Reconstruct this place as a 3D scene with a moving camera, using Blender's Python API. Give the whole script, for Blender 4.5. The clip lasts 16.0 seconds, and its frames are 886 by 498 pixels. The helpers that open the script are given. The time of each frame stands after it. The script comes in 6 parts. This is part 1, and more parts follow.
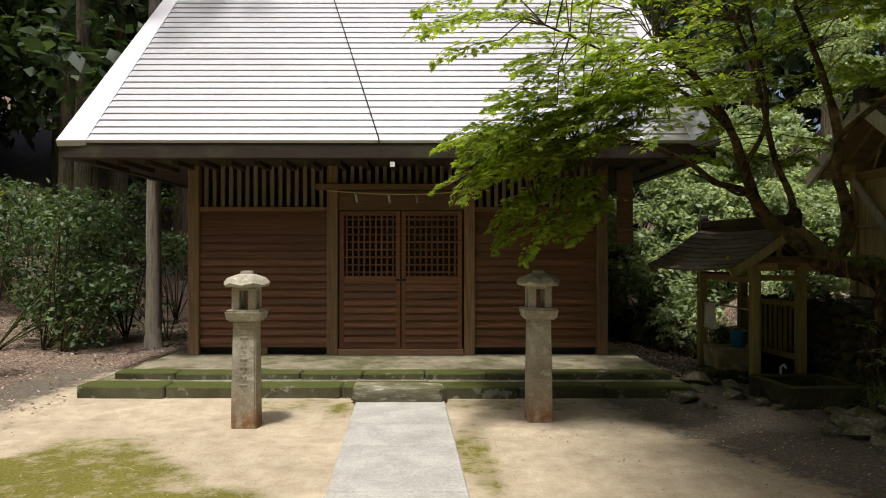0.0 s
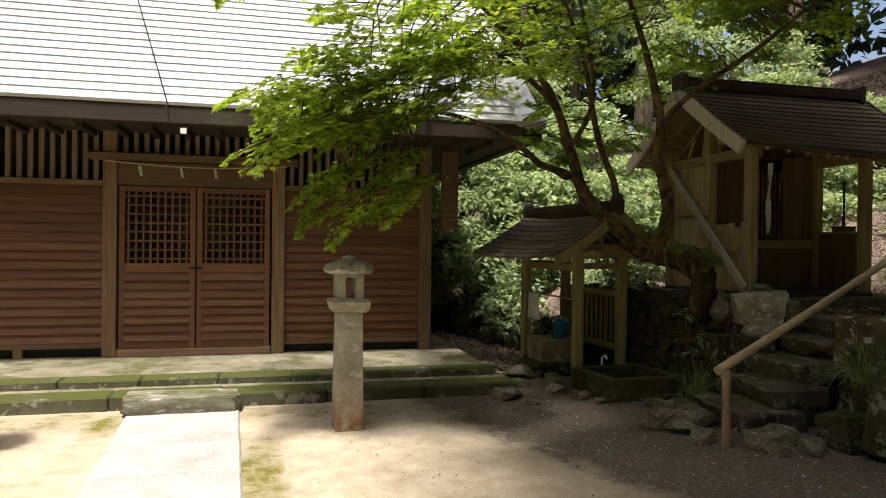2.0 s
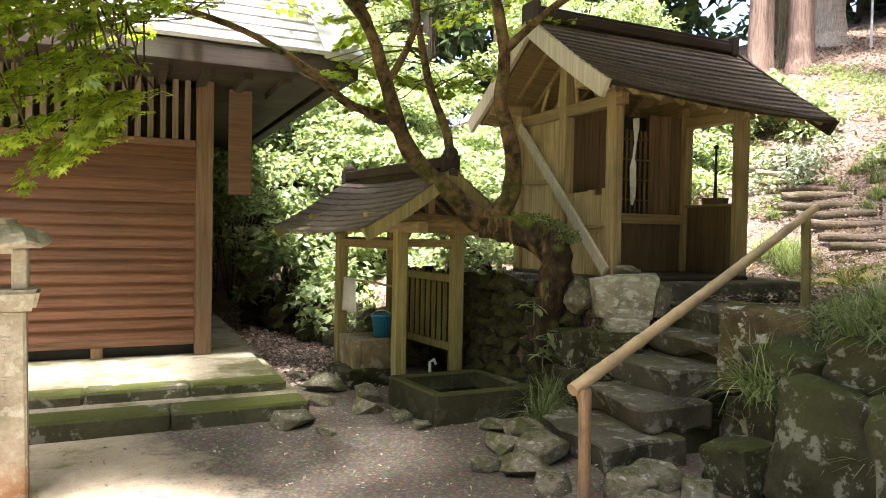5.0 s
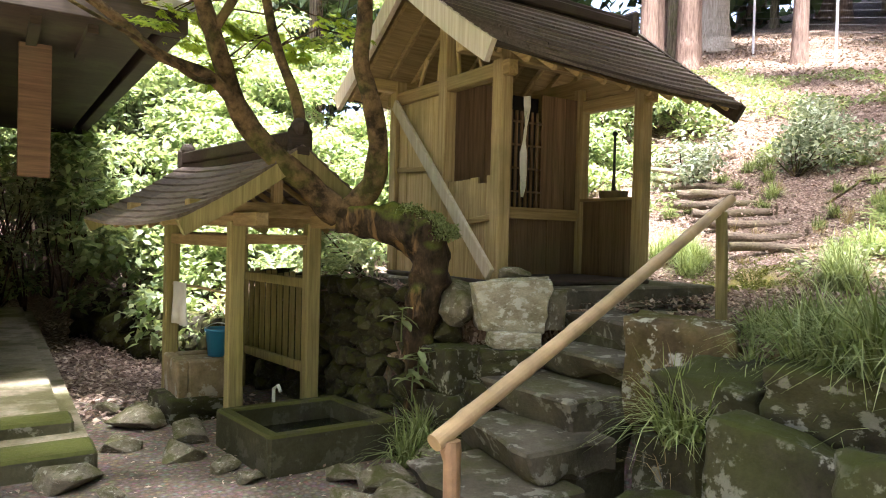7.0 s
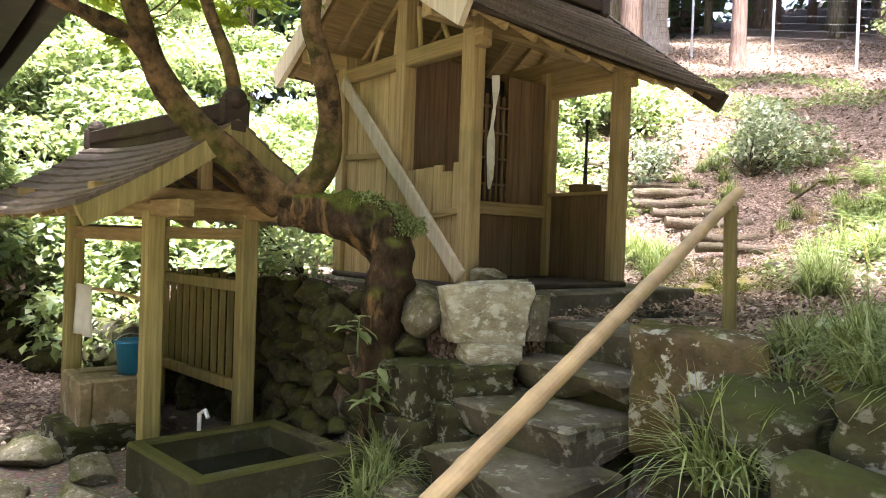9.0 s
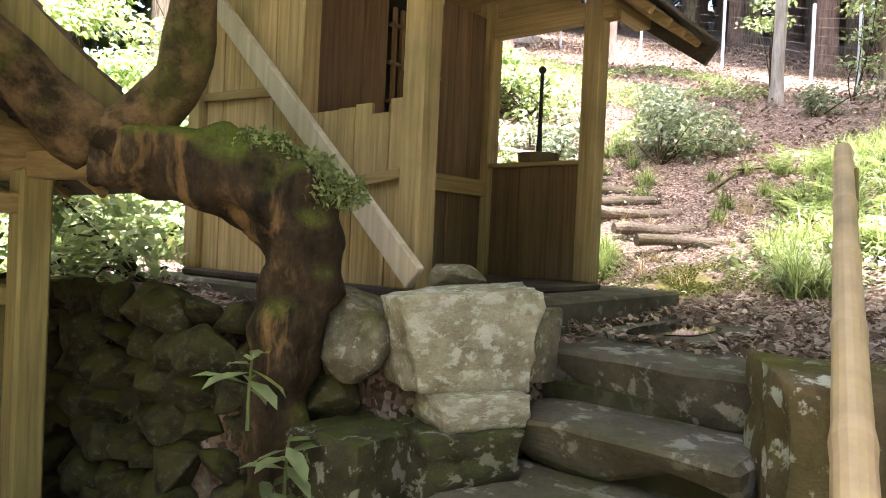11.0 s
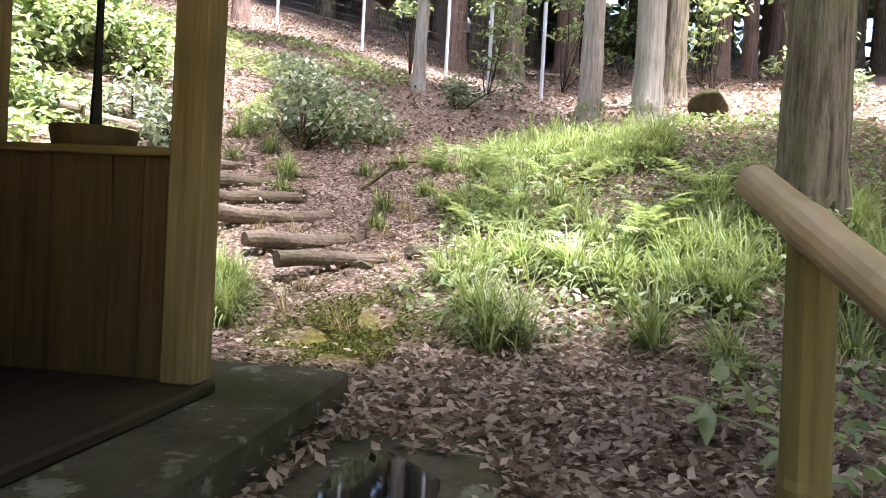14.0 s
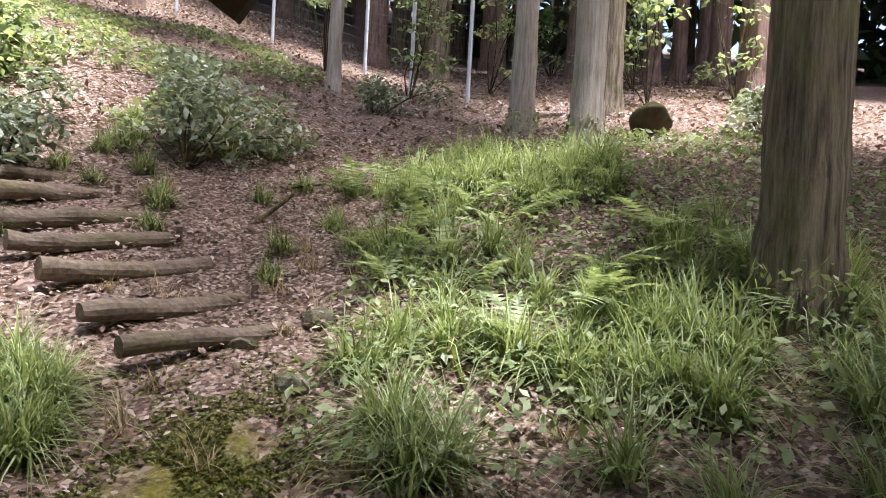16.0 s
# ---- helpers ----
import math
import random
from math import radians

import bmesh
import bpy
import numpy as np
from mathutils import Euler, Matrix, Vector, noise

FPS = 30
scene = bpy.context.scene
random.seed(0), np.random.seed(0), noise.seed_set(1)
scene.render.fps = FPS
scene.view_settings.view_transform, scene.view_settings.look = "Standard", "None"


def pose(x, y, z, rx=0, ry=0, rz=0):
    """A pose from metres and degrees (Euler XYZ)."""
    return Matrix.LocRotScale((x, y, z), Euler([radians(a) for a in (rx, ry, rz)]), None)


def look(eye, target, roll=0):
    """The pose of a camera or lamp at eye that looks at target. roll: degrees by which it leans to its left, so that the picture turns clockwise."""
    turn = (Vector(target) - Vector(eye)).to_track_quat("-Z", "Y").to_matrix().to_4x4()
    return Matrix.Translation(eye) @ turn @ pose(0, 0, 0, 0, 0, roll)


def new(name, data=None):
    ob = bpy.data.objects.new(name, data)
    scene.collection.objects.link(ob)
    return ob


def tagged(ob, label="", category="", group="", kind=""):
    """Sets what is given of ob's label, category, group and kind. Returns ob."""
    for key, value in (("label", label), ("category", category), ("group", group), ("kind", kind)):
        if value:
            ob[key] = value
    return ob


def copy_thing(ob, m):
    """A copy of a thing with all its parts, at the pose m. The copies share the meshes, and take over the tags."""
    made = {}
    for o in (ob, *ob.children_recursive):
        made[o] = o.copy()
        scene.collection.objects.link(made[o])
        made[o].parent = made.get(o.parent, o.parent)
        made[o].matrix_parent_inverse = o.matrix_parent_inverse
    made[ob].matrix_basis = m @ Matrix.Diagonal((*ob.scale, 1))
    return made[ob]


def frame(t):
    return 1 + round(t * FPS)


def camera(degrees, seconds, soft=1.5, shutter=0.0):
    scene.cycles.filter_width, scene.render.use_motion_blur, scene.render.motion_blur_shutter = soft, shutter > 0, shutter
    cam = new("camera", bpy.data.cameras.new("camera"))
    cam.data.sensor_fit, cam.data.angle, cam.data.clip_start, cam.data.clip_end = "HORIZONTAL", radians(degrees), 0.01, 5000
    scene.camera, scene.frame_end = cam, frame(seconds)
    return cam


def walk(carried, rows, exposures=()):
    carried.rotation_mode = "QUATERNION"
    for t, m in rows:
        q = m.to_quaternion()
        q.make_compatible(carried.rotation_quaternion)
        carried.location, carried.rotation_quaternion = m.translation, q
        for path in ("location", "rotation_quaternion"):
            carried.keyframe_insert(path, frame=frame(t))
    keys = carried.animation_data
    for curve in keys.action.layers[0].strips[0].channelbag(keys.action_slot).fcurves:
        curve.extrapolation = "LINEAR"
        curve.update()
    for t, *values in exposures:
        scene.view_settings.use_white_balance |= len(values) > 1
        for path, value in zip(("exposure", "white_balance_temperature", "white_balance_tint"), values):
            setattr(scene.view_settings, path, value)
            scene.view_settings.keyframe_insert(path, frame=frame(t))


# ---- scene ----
cam = camera(65.2, 16.0, soft=1.0)
METRES, EYE, TILT, LEAN, TURN = 9.5, 1.6, 0.0, 0.0, 0.0
ROWS = [
    (0.0, 0.0, 0.0, 0.0, -0.0, 0.23, -0.02),
    (0.5, 0.006, 0.0188, -0.0022, -2.82, 0.12, -0.17),
    (1.0, 0.0097, 0.0418, -0.0033, -7.28, 0.05, -0.48),
    (1.5, 0.0203, 0.0661, -0.0051, -11.0, -0.11, -0.58),
    (2.0, 0.0328, 0.0917, -0.0074, -13.69, -0.42, -0.66),
    (2.5, 0.0465, 0.1188, -0.0084, -16.85, -0.46, -0.89),
    (3.0, 0.0672, 0.1475, -0.0133, -19.14, -0.57, -0.9),
    (3.5, 0.086, 0.1753, -0.0162, -20.59, -0.92, -0.98),
    (6.0, 0.1997, 0.3212, -0.0245, -28.61, -1.23, -1.34),
    (6.5, 0.217, 0.3421, -0.0253, -31.09, -1.12, -1.52),
    (7.0, 0.2351, 0.3544, -0.0262, -33.03, -1.04, -1.49),
    (7.5, 0.2415, 0.3584, -0.026, -34.53, -0.82, -1.6),
    (8.0, 0.2443, 0.3682, -0.0274, -35.63, -0.75, -1.77),
    (10.5, 0.3115, 0.5493, -0.0356, -46.96, -0.8, -2.35),
    (11.0, 0.3376, 0.5821, -0.0381, -51.52, -0.68, -2.57),
    (11.5, 0.3674, 0.607, -0.0382, -58.31, -0.49, -2.73),
    (12.0, 0.3996, 0.625, -0.0389, -62.45, -0.29, -2.72),
    (12.5, 0.4274, 0.6359, -0.0325, -69.41, -0.2, -2.94),
    (13.0, 0.4564, 0.6411, -0.0273, -75.59, -0.35, -2.99),
    (13.5, 0.4833, 0.6523, -0.0218, -78.43, -0.67, -2.99),
    (14.0, 0.5116, 0.6607, -0.0092, -81.11, -1.08, -3.12),
    (14.5, 0.5446, 0.6642, -0.0027, -83.18, -1.46, -3.0),
    (15.0, 0.5704, 0.6704, 0.0083, -84.04, -1.66, -3.07),
    (15.5, 0.5919, 0.6707, 0.0188, -86.08, -1.44, -3.11),
    (16.0, 0.6165, 0.6701, 0.0328, -87.39, -1.55, -3.11),
]
SKY, SUN = 0.13, 5.0
EXPOSURE = [(0.0, 0.0, 6300, 10), (1.5, 0.35, 6300, 10), (2.5, 1.15, 6300, 12), (3.5, 2.0, 6200, 14), (6.0, 2.95, 6000, 19), (8.0, 3.15, 5900, 20), (10.5, 3.4, 5900, 21), (13.0, 2.95, 5800, 22), (14.5, 2.45, 5700, 22), (16.0, 1.75, 5800, 23)]
walk(cam, [(t, pose(0, 0, EYE, TILT, LEAN, TURN) @ pose(METRES * x, METRES * y, METRES * z, 90 + pitch, roll, yaw)) for t, x, y, z, yaw, pitch, roll in ROWS], EXPOSURE)

# ---------------------------------------------------------------- world, sun
world = bpy.data.worlds.new("sky")
scene.world = world
world.use_nodes = True
wn = world.node_tree
sky = wn.nodes.new("ShaderNodeTexSky")
sky.sky_type = "NISHITA"
sky.sun_disc = False
sky.sun_elevation, sky.sun_rotation = radians(74), radians(204)
sky.air_density, sky.dust_density = 1.0, 6.0
wn.links.new(sky.outputs[0], wn.nodes["Background"].inputs[0])
wn.nodes["Background"].inputs[1].default_value = SKY
sun = new("sun", bpy.data.lights.new("sun", "SUN"))
sun.data.energy, sun.data.angle, sun.data.color = SUN, radians(6), (1.0, 0.96, 0.88)
sun.matrix_world = look((-3.0, -8.0, 20.0), (-1.85, -5.4, 10.0))


# ---------------------------------------------------------------- materials
def shader(name):
    m = bpy.data.materials.new(name)
    m.use_nodes = True
    nt = m.node_tree
    return m, nt, nt.nodes["Principled BSDF"]


def node(nt, kind, **kw):
    n = nt.nodes.new(kind)
    for k, v in kw.items():
        n.inputs[k.replace("_", " ")].default_value = v
    return n


def coords(nt, scale):
    tc = nt.nodes.new("ShaderNodeTexCoord")
    mp = nt.nodes.new("ShaderNodeMapping")
    mp.inputs["Scale"].default_value = scale
    nt.links.new(tc.outputs["Object"], mp.inputs[0])
    return mp.outputs[0]


def ramp(nt, src, stops):
    r = nt.nodes.new("ShaderNodeValToRGB")
    el = r.color_ramp.elements
    while len(el) < len(stops):
        el.new(0.5)
    for e, (p, c) in zip(el, stops):
        e.position = p
        e.color = (*c, 1) if len(c) == 3 else c
    nt.links.new(src, r.inputs[0])
    return r.outputs[0]


def grey(v):
    return (v, v, v)


def mixed(nt, fac, a, b, mode="MIX"):
    m = nt.nodes.new("ShaderNodeMix")
    m.data_type, m.blend_type = "RGBA", mode
    for sock, v in ((m.inputs[0], fac), (m.inputs[6], a), (m.inputs[7], b)):
        if isinstance(v, (int, float)):
            sock.default_value = v
        elif isinstance(v, tuple):
            sock.default_value = (*v, 1)
        else:
            nt.links.new(v, sock)
    return m.outputs[2]


def noisy(nt, vec, scale, detail=6, rough=0.6):
    n = nt.nodes.new("ShaderNodeTexNoise")
    n.inputs["Scale"].default_value, n.inputs["Detail"].default_value, n.inputs["Roughness"].default_value = scale, detail, rough
    nt.links.new(vec, n.inputs["Vector"])
    return n.outputs["Fac"]


def bumped(nt, bsdf, height, strength, distance):
    b = nt.nodes.new("ShaderNodeBump")
    b.inputs["Strength"].default_value, b.inputs["Distance"].default_value = strength, distance
    nt.links.new(height, b.inputs["Height"])
    nt.links.new(b.outputs[0], bsdf.inputs["Normal"])


def per_piece(nt, col, lo=0.75, hi=1.2):
    info = nt.nodes.new("ShaderNodeObjectInfo")
    return mixed(nt, 1.0, col, ramp(nt, info.outputs["Random"], [(0, grey(lo)), (1, grey(hi))]), "MULTIPLY")


def wood(name, dark, light, axis="x", rough=0.75, stain=(0.1, 0.12, 0.05), stain_amount=0.35, grain=1.0):
    m, nt, b = shader(name)
    sc = {"x": (1.2, 28, 28), "y": (28, 1.2, 28), "z": (28, 28, 1.2)}[axis]
    fine = noisy(nt, coords(nt, tuple(s * grain for s in sc)), 1.6, 8, 0.65)
    broad = noisy(nt, coords(nt, (1.3, 1.3, 1.3)), 1.4, 4, 0.6)
    col = ramp(nt, fine, [(0.28, dark), (0.7, light)])
    col = mixed(nt, ramp(nt, broad, [(0.5, grey(0)), (0.72, grey(stain_amount))]), col, stain)
    col = per_piece(nt, col, 0.8, 1.2)
    nt.links.new(col, b.inputs["Base Color"])
    b.inputs["Roughness"].default_value = rough
    b.inputs["Specular IOR Level"].default_value = 0.3
    bumped(nt, b, fine, 0.5, 0.004)
    return m


def stone(name, dark, light, moss=0.3, lichen=0.35, moss_col=(0.07, 0.075, 0.014), scale=1.0, rust=0.0, patch=0.56):
    m, nt, b = shader(name)
    v = coords(nt, (scale,) * 3)
    n1, n2, n3, n4 = noisy(nt, v, 3.0, 8), noisy(nt, v, 38, 6, 0.7), noisy(nt, v, 7.5, 5, 0.65), noisy(nt, v, 2.1, 6, 0.65)
    col = ramp(nt, n1, [(0.3, dark), (0.68, light)])
    col = mixed(nt, 0.5, col, ramp(nt, n2, [(0.3, grey(0.3)), (0.7, grey(1.0))]), "MULTIPLY")
    col = mixed(nt, ramp(nt, n3, [(patch, grey(0)), (patch + 0.05, grey(lichen))]), col, (0.50, 0.50, 0.42))
    geo = nt.nodes.new("ShaderNodeNewGeometry")
    sep = nt.nodes.new("ShaderNodeSeparateXYZ")
    nt.links.new(geo.outputs["Normal"], sep.inputs[0])
    up = ramp(nt, sep.outputs["Z"], [(0.0, grey(0.35)), (0.8, grey(1))])
    mm = mixed(nt, 1.0, ramp(nt, n4, [(0.62 - 0.4 * moss, grey(0)), (0.74 - 0.4 * moss, grey(min(1, moss * 2)))]), up, "MULTIPLY")
    col = mixed(nt, mm, col, mixed(nt, n2, tuple(c * 0.5 for c in moss_col), moss_col))
    if rust:
        sz = nt.nodes.new("ShaderNodeSeparateXYZ")
        nt.links.new(v, sz.inputs[0])
        foot = ramp(nt, sz.outputs["Z"], [(0.04, grey(1)), (0.36, grey(0))])
        col = mixed(nt, mixed(nt, 1.0, foot, ramp(nt, n3, [(0.35, grey(0)), (0.55, grey(rust))]), "MULTIPLY"), col, (0.20, 0.085, 0.025))
    nt.links.new(col, b.inputs["Base Color"])
    b.inputs["Roughness"].default_value = 0.9
    b.inputs["Specular IOR Level"].default_value = 0.25
    bumped(nt, b, mixed(nt, 0.4, n1, n2), 0.7, 0.02)
    return m


def leafy(name, dark, light, trans=0.5, rough=0.5):
    m, nt, b = shader(name)
    geo = nt.nodes.new("ShaderNodeNewGeometry")
    col = ramp(nt, geo.outputs["Random Per Island"], [(0.0, dark), (0.55, tuple((a + c) / 2 for a, c in zip(dark, light))), (1.0, light)])
    patch = noisy(nt, coords(nt, (1, 1, 1)), 0.9, 3)
    col = mixed(nt, 1.0, col, ramp(nt, patch, [(0.3, grey(0.7)), (0.7, grey(1.2))]), "MULTIPLY")
    nt.links.new(col, b.inputs["Base Color"])
    b.inputs["Roughness"].default_value = rough
    b.inputs["Specular IOR Level"].default_value = 0.35
    tr = nt.nodes.new("ShaderNodeBsdfTranslucent")
    nt.links.new(mixed(nt, 1.0, col, (1.18, 1.15, 0.68), "MULTIPLY"), tr.inputs[0])
    mx = nt.nodes.new("ShaderNodeMixShader")
    mx.inputs[0].default_value = trans
    nt.links.new(b.outputs[0], mx.inputs[1])
    nt.links.new(tr.outputs[0], mx.inputs[2])
    nt.links.new(mx.outputs[0], nt.nodes["Material Output"].inputs[0])
    return m


def bark(name, dark, light, moss=0.0, vertical=True, rough=0.9):
    m, nt, b = shader(name)
    v = coords(nt, (26, 26, 2.2) if vertical else (9, 9, 9))
    f = noisy(nt, v, 1.0, 8, 0.7)
    g = noisy(nt, coords(nt, (1, 1, 1)), 3.2, 5, 0.65)
    col = ramp(nt, f, [(0.36, dark), (0.64, light)] if vertical else [(0.40, dark), (0.68, light)])
    col = mixed(nt, ramp(nt, g, [(0.5, grey(0)), (0.64, grey(moss))]), col, (0.10, 0.12, 0.02))
    nt.links.new(col, b.inputs["Base Color"])
    b.inputs["Roughness"].default_value = rough
    b.inputs["Specular IOR Level"].default_value = 0.2
    bumped(nt, b, f, 1.0, 0.035)
    return m


def old_bark(name):
    """Dark maple bark with moss on its upper side and tan rotten streaks."""
    m, nt, b = shader(name)
    f = noisy(nt, coords(nt, (11, 11, 6)), 1.0, 8, 0.7)
    g = noisy(nt, coords(nt, (1, 1, 1)), 6.0, 6, 0.7)
    fine = noisy(nt, coords(nt, (1, 1, 1)), 70, 4, 0.7)
    streak = noisy(nt, coords(nt, (9, 9, 1.6)), 1.0, 5, 0.6)
    col = ramp(nt, f, [(0.36, (0.010, 0.008, 0.006)), (0.55, (0.05, 0.034, 0.02)), (0.72, (0.15, 0.10, 0.055))])
    col = mixed(nt, ramp(nt, streak, [(0.54, grey(0)), (0.62, grey(0.6))]), col, mixed(nt, f, (0.10, 0.055, 0.02), (0.42, 0.27, 0.11)))
    geo = nt.nodes.new("ShaderNodeNewGeometry")
    sep = nt.nodes.new("ShaderNodeSeparateXYZ")
    nt.links.new(geo.outputs["Normal"], sep.inputs[0])
    mm = mixed(nt, 1.0, ramp(nt, sep.outputs["Z"], [(0.15, grey(0)), (0.6, grey(1))]), ramp(nt, g, [(0.36, grey(0)), (0.5, grey(1))]), "MULTIPLY")
    col = mixed(nt, mm, col, mixed(nt, fine, (0.02, 0.03, 0.004), (0.14, 0.17, 0.025)))
    nt.links.new(col, b.inputs["Base Color"])
    b.inputs["Roughness"].default_value = 0.9
    b.inputs["Specular IOR Level"].default_value = 0.2
    bumped(nt, b, mixed(nt, 0.4, f, g), 1.0, 0.05)
    return m


def plain(name, col, rough=0.6, metal=0.0, var=0.25, scale=9.0):
    m, nt, b = shader(name)
    n = noisy(nt, coords(nt, (1, 1, 1)), scale, 6)
    c = ramp(nt, n, [(0.3, tuple(x * (1 - var) for x in col)), (0.7, tuple(min(1, x * (1 + var)) for x in col))])
    nt.links.new(c, b.inputs["Base Color"])
    b.inputs["Roughness"].default_value, b.inputs["Metallic"].default_value = rough, metal
    bumped(nt, b, n, 0.2, 0.004)
    return m


def ground_material():
    """Sand, gravel, leaf litter and moss, mixed by the painted zones: r litter, g moss, b gravel."""
    m, nt, b = shader("earth")
    v = coords(nt, (1, 1, 1))
    big, mid, fine, grit = noisy(nt, v, 0.9, 6), noisy(nt, v, 5, 7, 0.7), noisy(nt, v, 45, 5, 0.7), noisy(nt, v, 160, 3, 0.7)
    sand = ramp(nt, mid, [(0.3, (0.34, 0.27, 0.18)), (0.7, (0.52, 0.44, 0.32))])
    sand = mixed(nt, 0.45, sand, ramp(nt, grit, [(0.3, grey(0.45)), (0.65, grey(1.1))]), "MULTIPLY")
    vor = nt.nodes.new("ShaderNodeTexVoronoi")
    vor.inputs["Scale"].default_value = 34
    nt.links.new(v, vor.inputs["Vector"])
    grav = mixed(nt, 0.6, ramp(nt, vor.outputs["Distance"], [(0.0, (0.21, 0.18, 0.135)), (0.6, (0.05, 0.04, 0.03))]), vor.outputs["Color"], "SOFT_LIGHT")
    grav = mixed(nt, 0.5, grav, ramp(nt, fine, [(0.3, (0.08, 0.065, 0.05)), (0.7, (0.25, 0.21, 0.165))]))
    vor2 = nt.nodes.new("ShaderNodeTexVoronoi")
    vor2.inputs["Scale"].default_value = 48
    nt.links.new(v, vor2.inputs["Vector"])
    sepc = nt.nodes.new("ShaderNodeSeparateColor")
    nt.links.new(vor2.outputs["Color"], sepc.inputs[0])
    lit = ramp(nt, sepc.outputs[0], [(0.0, (0.06, 0.04, 0.03)), (0.4, (0.15, 0.10, 0.07)), (0.8, (0.27, 0.20, 0.155)), (1.0, (0.42, 0.35, 0.29))])
    lit = mixed(nt, 0.6, lit, ramp(nt, fine, [(0.3, grey(0.35)), (0.65, grey(1.1))]), "MULTIPLY")
    moss = ramp(nt, fine, [(0.3, (0.08, 0.075, 0.014)), (0.7, (0.19, 0.17, 0.036))])
    at = nt.nodes.new("ShaderNodeAttribute")
    at.attribute_name = "zone"
    z = nt.nodes.new("ShaderNodeSeparateColor")
    nt.links.new(at.outputs["Color"], z.inputs[0])

    def edge(channel, wob):
        mul = nt.nodes.new("ShaderNodeMath")
        mul.operation = "MULTIPLY_ADD"
        nt.links.new(wob, mul.inputs[0])
        mul.inputs[1].default_value = 0.9
        sub = nt.nodes.new("ShaderNodeMath")
        sub.operation = "ADD"
        nt.links.new(z.outputs[channel], mul.inputs[2])
        nt.links.new(mul.outputs[0], sub.inputs[0])
        sub.inputs[1].default_value = -0.45
        return ramp(nt, sub.outputs[0], [(0.38, grey(0)), (0.62, grey(1))])

    col = mixed(nt, edge(2, mid), sand, grav)
    col = mixed(nt, edge(0, mid), col, lit)
    col = mixed(nt, edge(1, mid), col, moss)
    col = mixed(nt, 1.0, col, ramp(nt, big, [(0.3, grey(0.78)), (0.7, grey(1.12))]), "MULTIPLY")
    nt.links.new(col, b.inputs["Base Color"])
    b.inputs["Roughness"].default_value = 0.95
    b.inputs["Specular IOR Level"].default_value = 0.15
    bumped(nt, b, mixed(nt, 0.5, fine, vor.outputs["Distance"]), 0.8, 0.015)
    return m


M_EARTH = ground_material()
M_BOARD = wood("hall_board", (0.085, 0.038, 0.018), (0.195, 0.092, 0.044), "x", 0.6, (0.10, 0.05, 0.03), 0.4)
M_HPOST = wood("hall_post", (0.11, 0.065, 0.035), (0.25, 0.16, 0.09), "z")
M_HBEAM = wood("hall_beam", (0.09, 0.05, 0.03), (0.21, 0.12, 0.07), "x")
M_SLAT = wood("hall_slat", (0.10, 0.075, 0.05), (0.24, 0.19, 0.14), "z")
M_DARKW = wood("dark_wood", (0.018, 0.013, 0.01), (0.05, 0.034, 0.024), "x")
M_HUTV = wood("hut_plank", (0.23, 0.16, 0.06), (0.49, 0.375, 0.19), "z", 0.8, (0.12, 0.12, 0.05), 0.5)
M_HUTX = wood("hut_beam", (0.19, 0.13, 0.05), (0.39, 0.29, 0.13), "x", 0.8)
M_HUTY = wood("hut_beam_cross", (0.19, 0.13, 0.05), (0.39, 0.29, 0.13), "y", 0.8)
# Dark copy of the hut plank: porch shade put into colour; also pot brown.
M_HUTD = wood("shaded_plank_and_pot", (0.09, 0.055, 0.03), (0.20, 0.13, 0.07), "z", 0.8)
M_PALE = wood("pale_timber", (0.34, 0.29, 0.20), (0.55, 0.49, 0.37), "z", 0.8, (0.25, 0.24, 0.15), 0.3, 0.6)
M_MOSSW = wood("mossy_post", (0.15, 0.125, 0.05), (0.34, 0.29, 0.115), "z", 0.85, (0.16, 0.17, 0.05), 0.7)
M_SHING = wood("shingle", (0.055, 0.042, 0.034), (0.15, 0.12, 0.095), "y", 0.8, (0.07, 0.08, 0.04), 0.4)
M_LOG = wood("log", (0.06, 0.046, 0.032), (0.22, 0.175, 0.125), "y", 0.9, (0.12, 0.13, 0.03), 0.6)
M_BAMB = plain("bamboo", (0.42, 0.31, 0.17), 0.45, 0, 0.3, 5)
M_STONE = stone("rough_stone", (0.12, 0.105, 0.07), (0.30, 0.27, 0.195), 0.45, 0.5)
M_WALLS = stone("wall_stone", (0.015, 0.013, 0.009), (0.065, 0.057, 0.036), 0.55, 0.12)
M_BIGST = stone("pale_stone", (0.21, 0.19, 0.115), (0.52, 0.49, 0.36), 0.25, 0.8, patch=0.52)
M_STEP = stone("step_stone", (0.05, 0.045, 0.03), (0.15, 0.135, 0.095), 0.3, 0.35)
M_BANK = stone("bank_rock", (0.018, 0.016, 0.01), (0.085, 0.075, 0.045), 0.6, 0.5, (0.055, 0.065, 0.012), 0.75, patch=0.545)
M_HEWN = stone("hewn_stone", (0.15, 0.115, 0.06), (0.36, 0.29, 0.17), 0.3, 0.4)
M_LANT = stone("lantern_stone", (0.27, 0.24, 0.17), (0.52, 0.48, 0.38), 0.12, 0.5, (0.30, 0.15, 0.04), rust=0.9)
M_SLABC = stone("slab_concrete", (0.17, 0.145, 0.095), (0.29, 0.255, 0.18), 0.38, 0.1)
M_KERB = stone("mossy_kerb", (0.05, 0.045, 0.03), (0.17, 0.155, 0.11), 0.75, 0.5, (0.075, 0.085, 0.015))
M_PATH = stone("path_concrete", (0.34, 0.32, 0.29), (0.48, 0.46, 0.42), 0.05, 0.2)
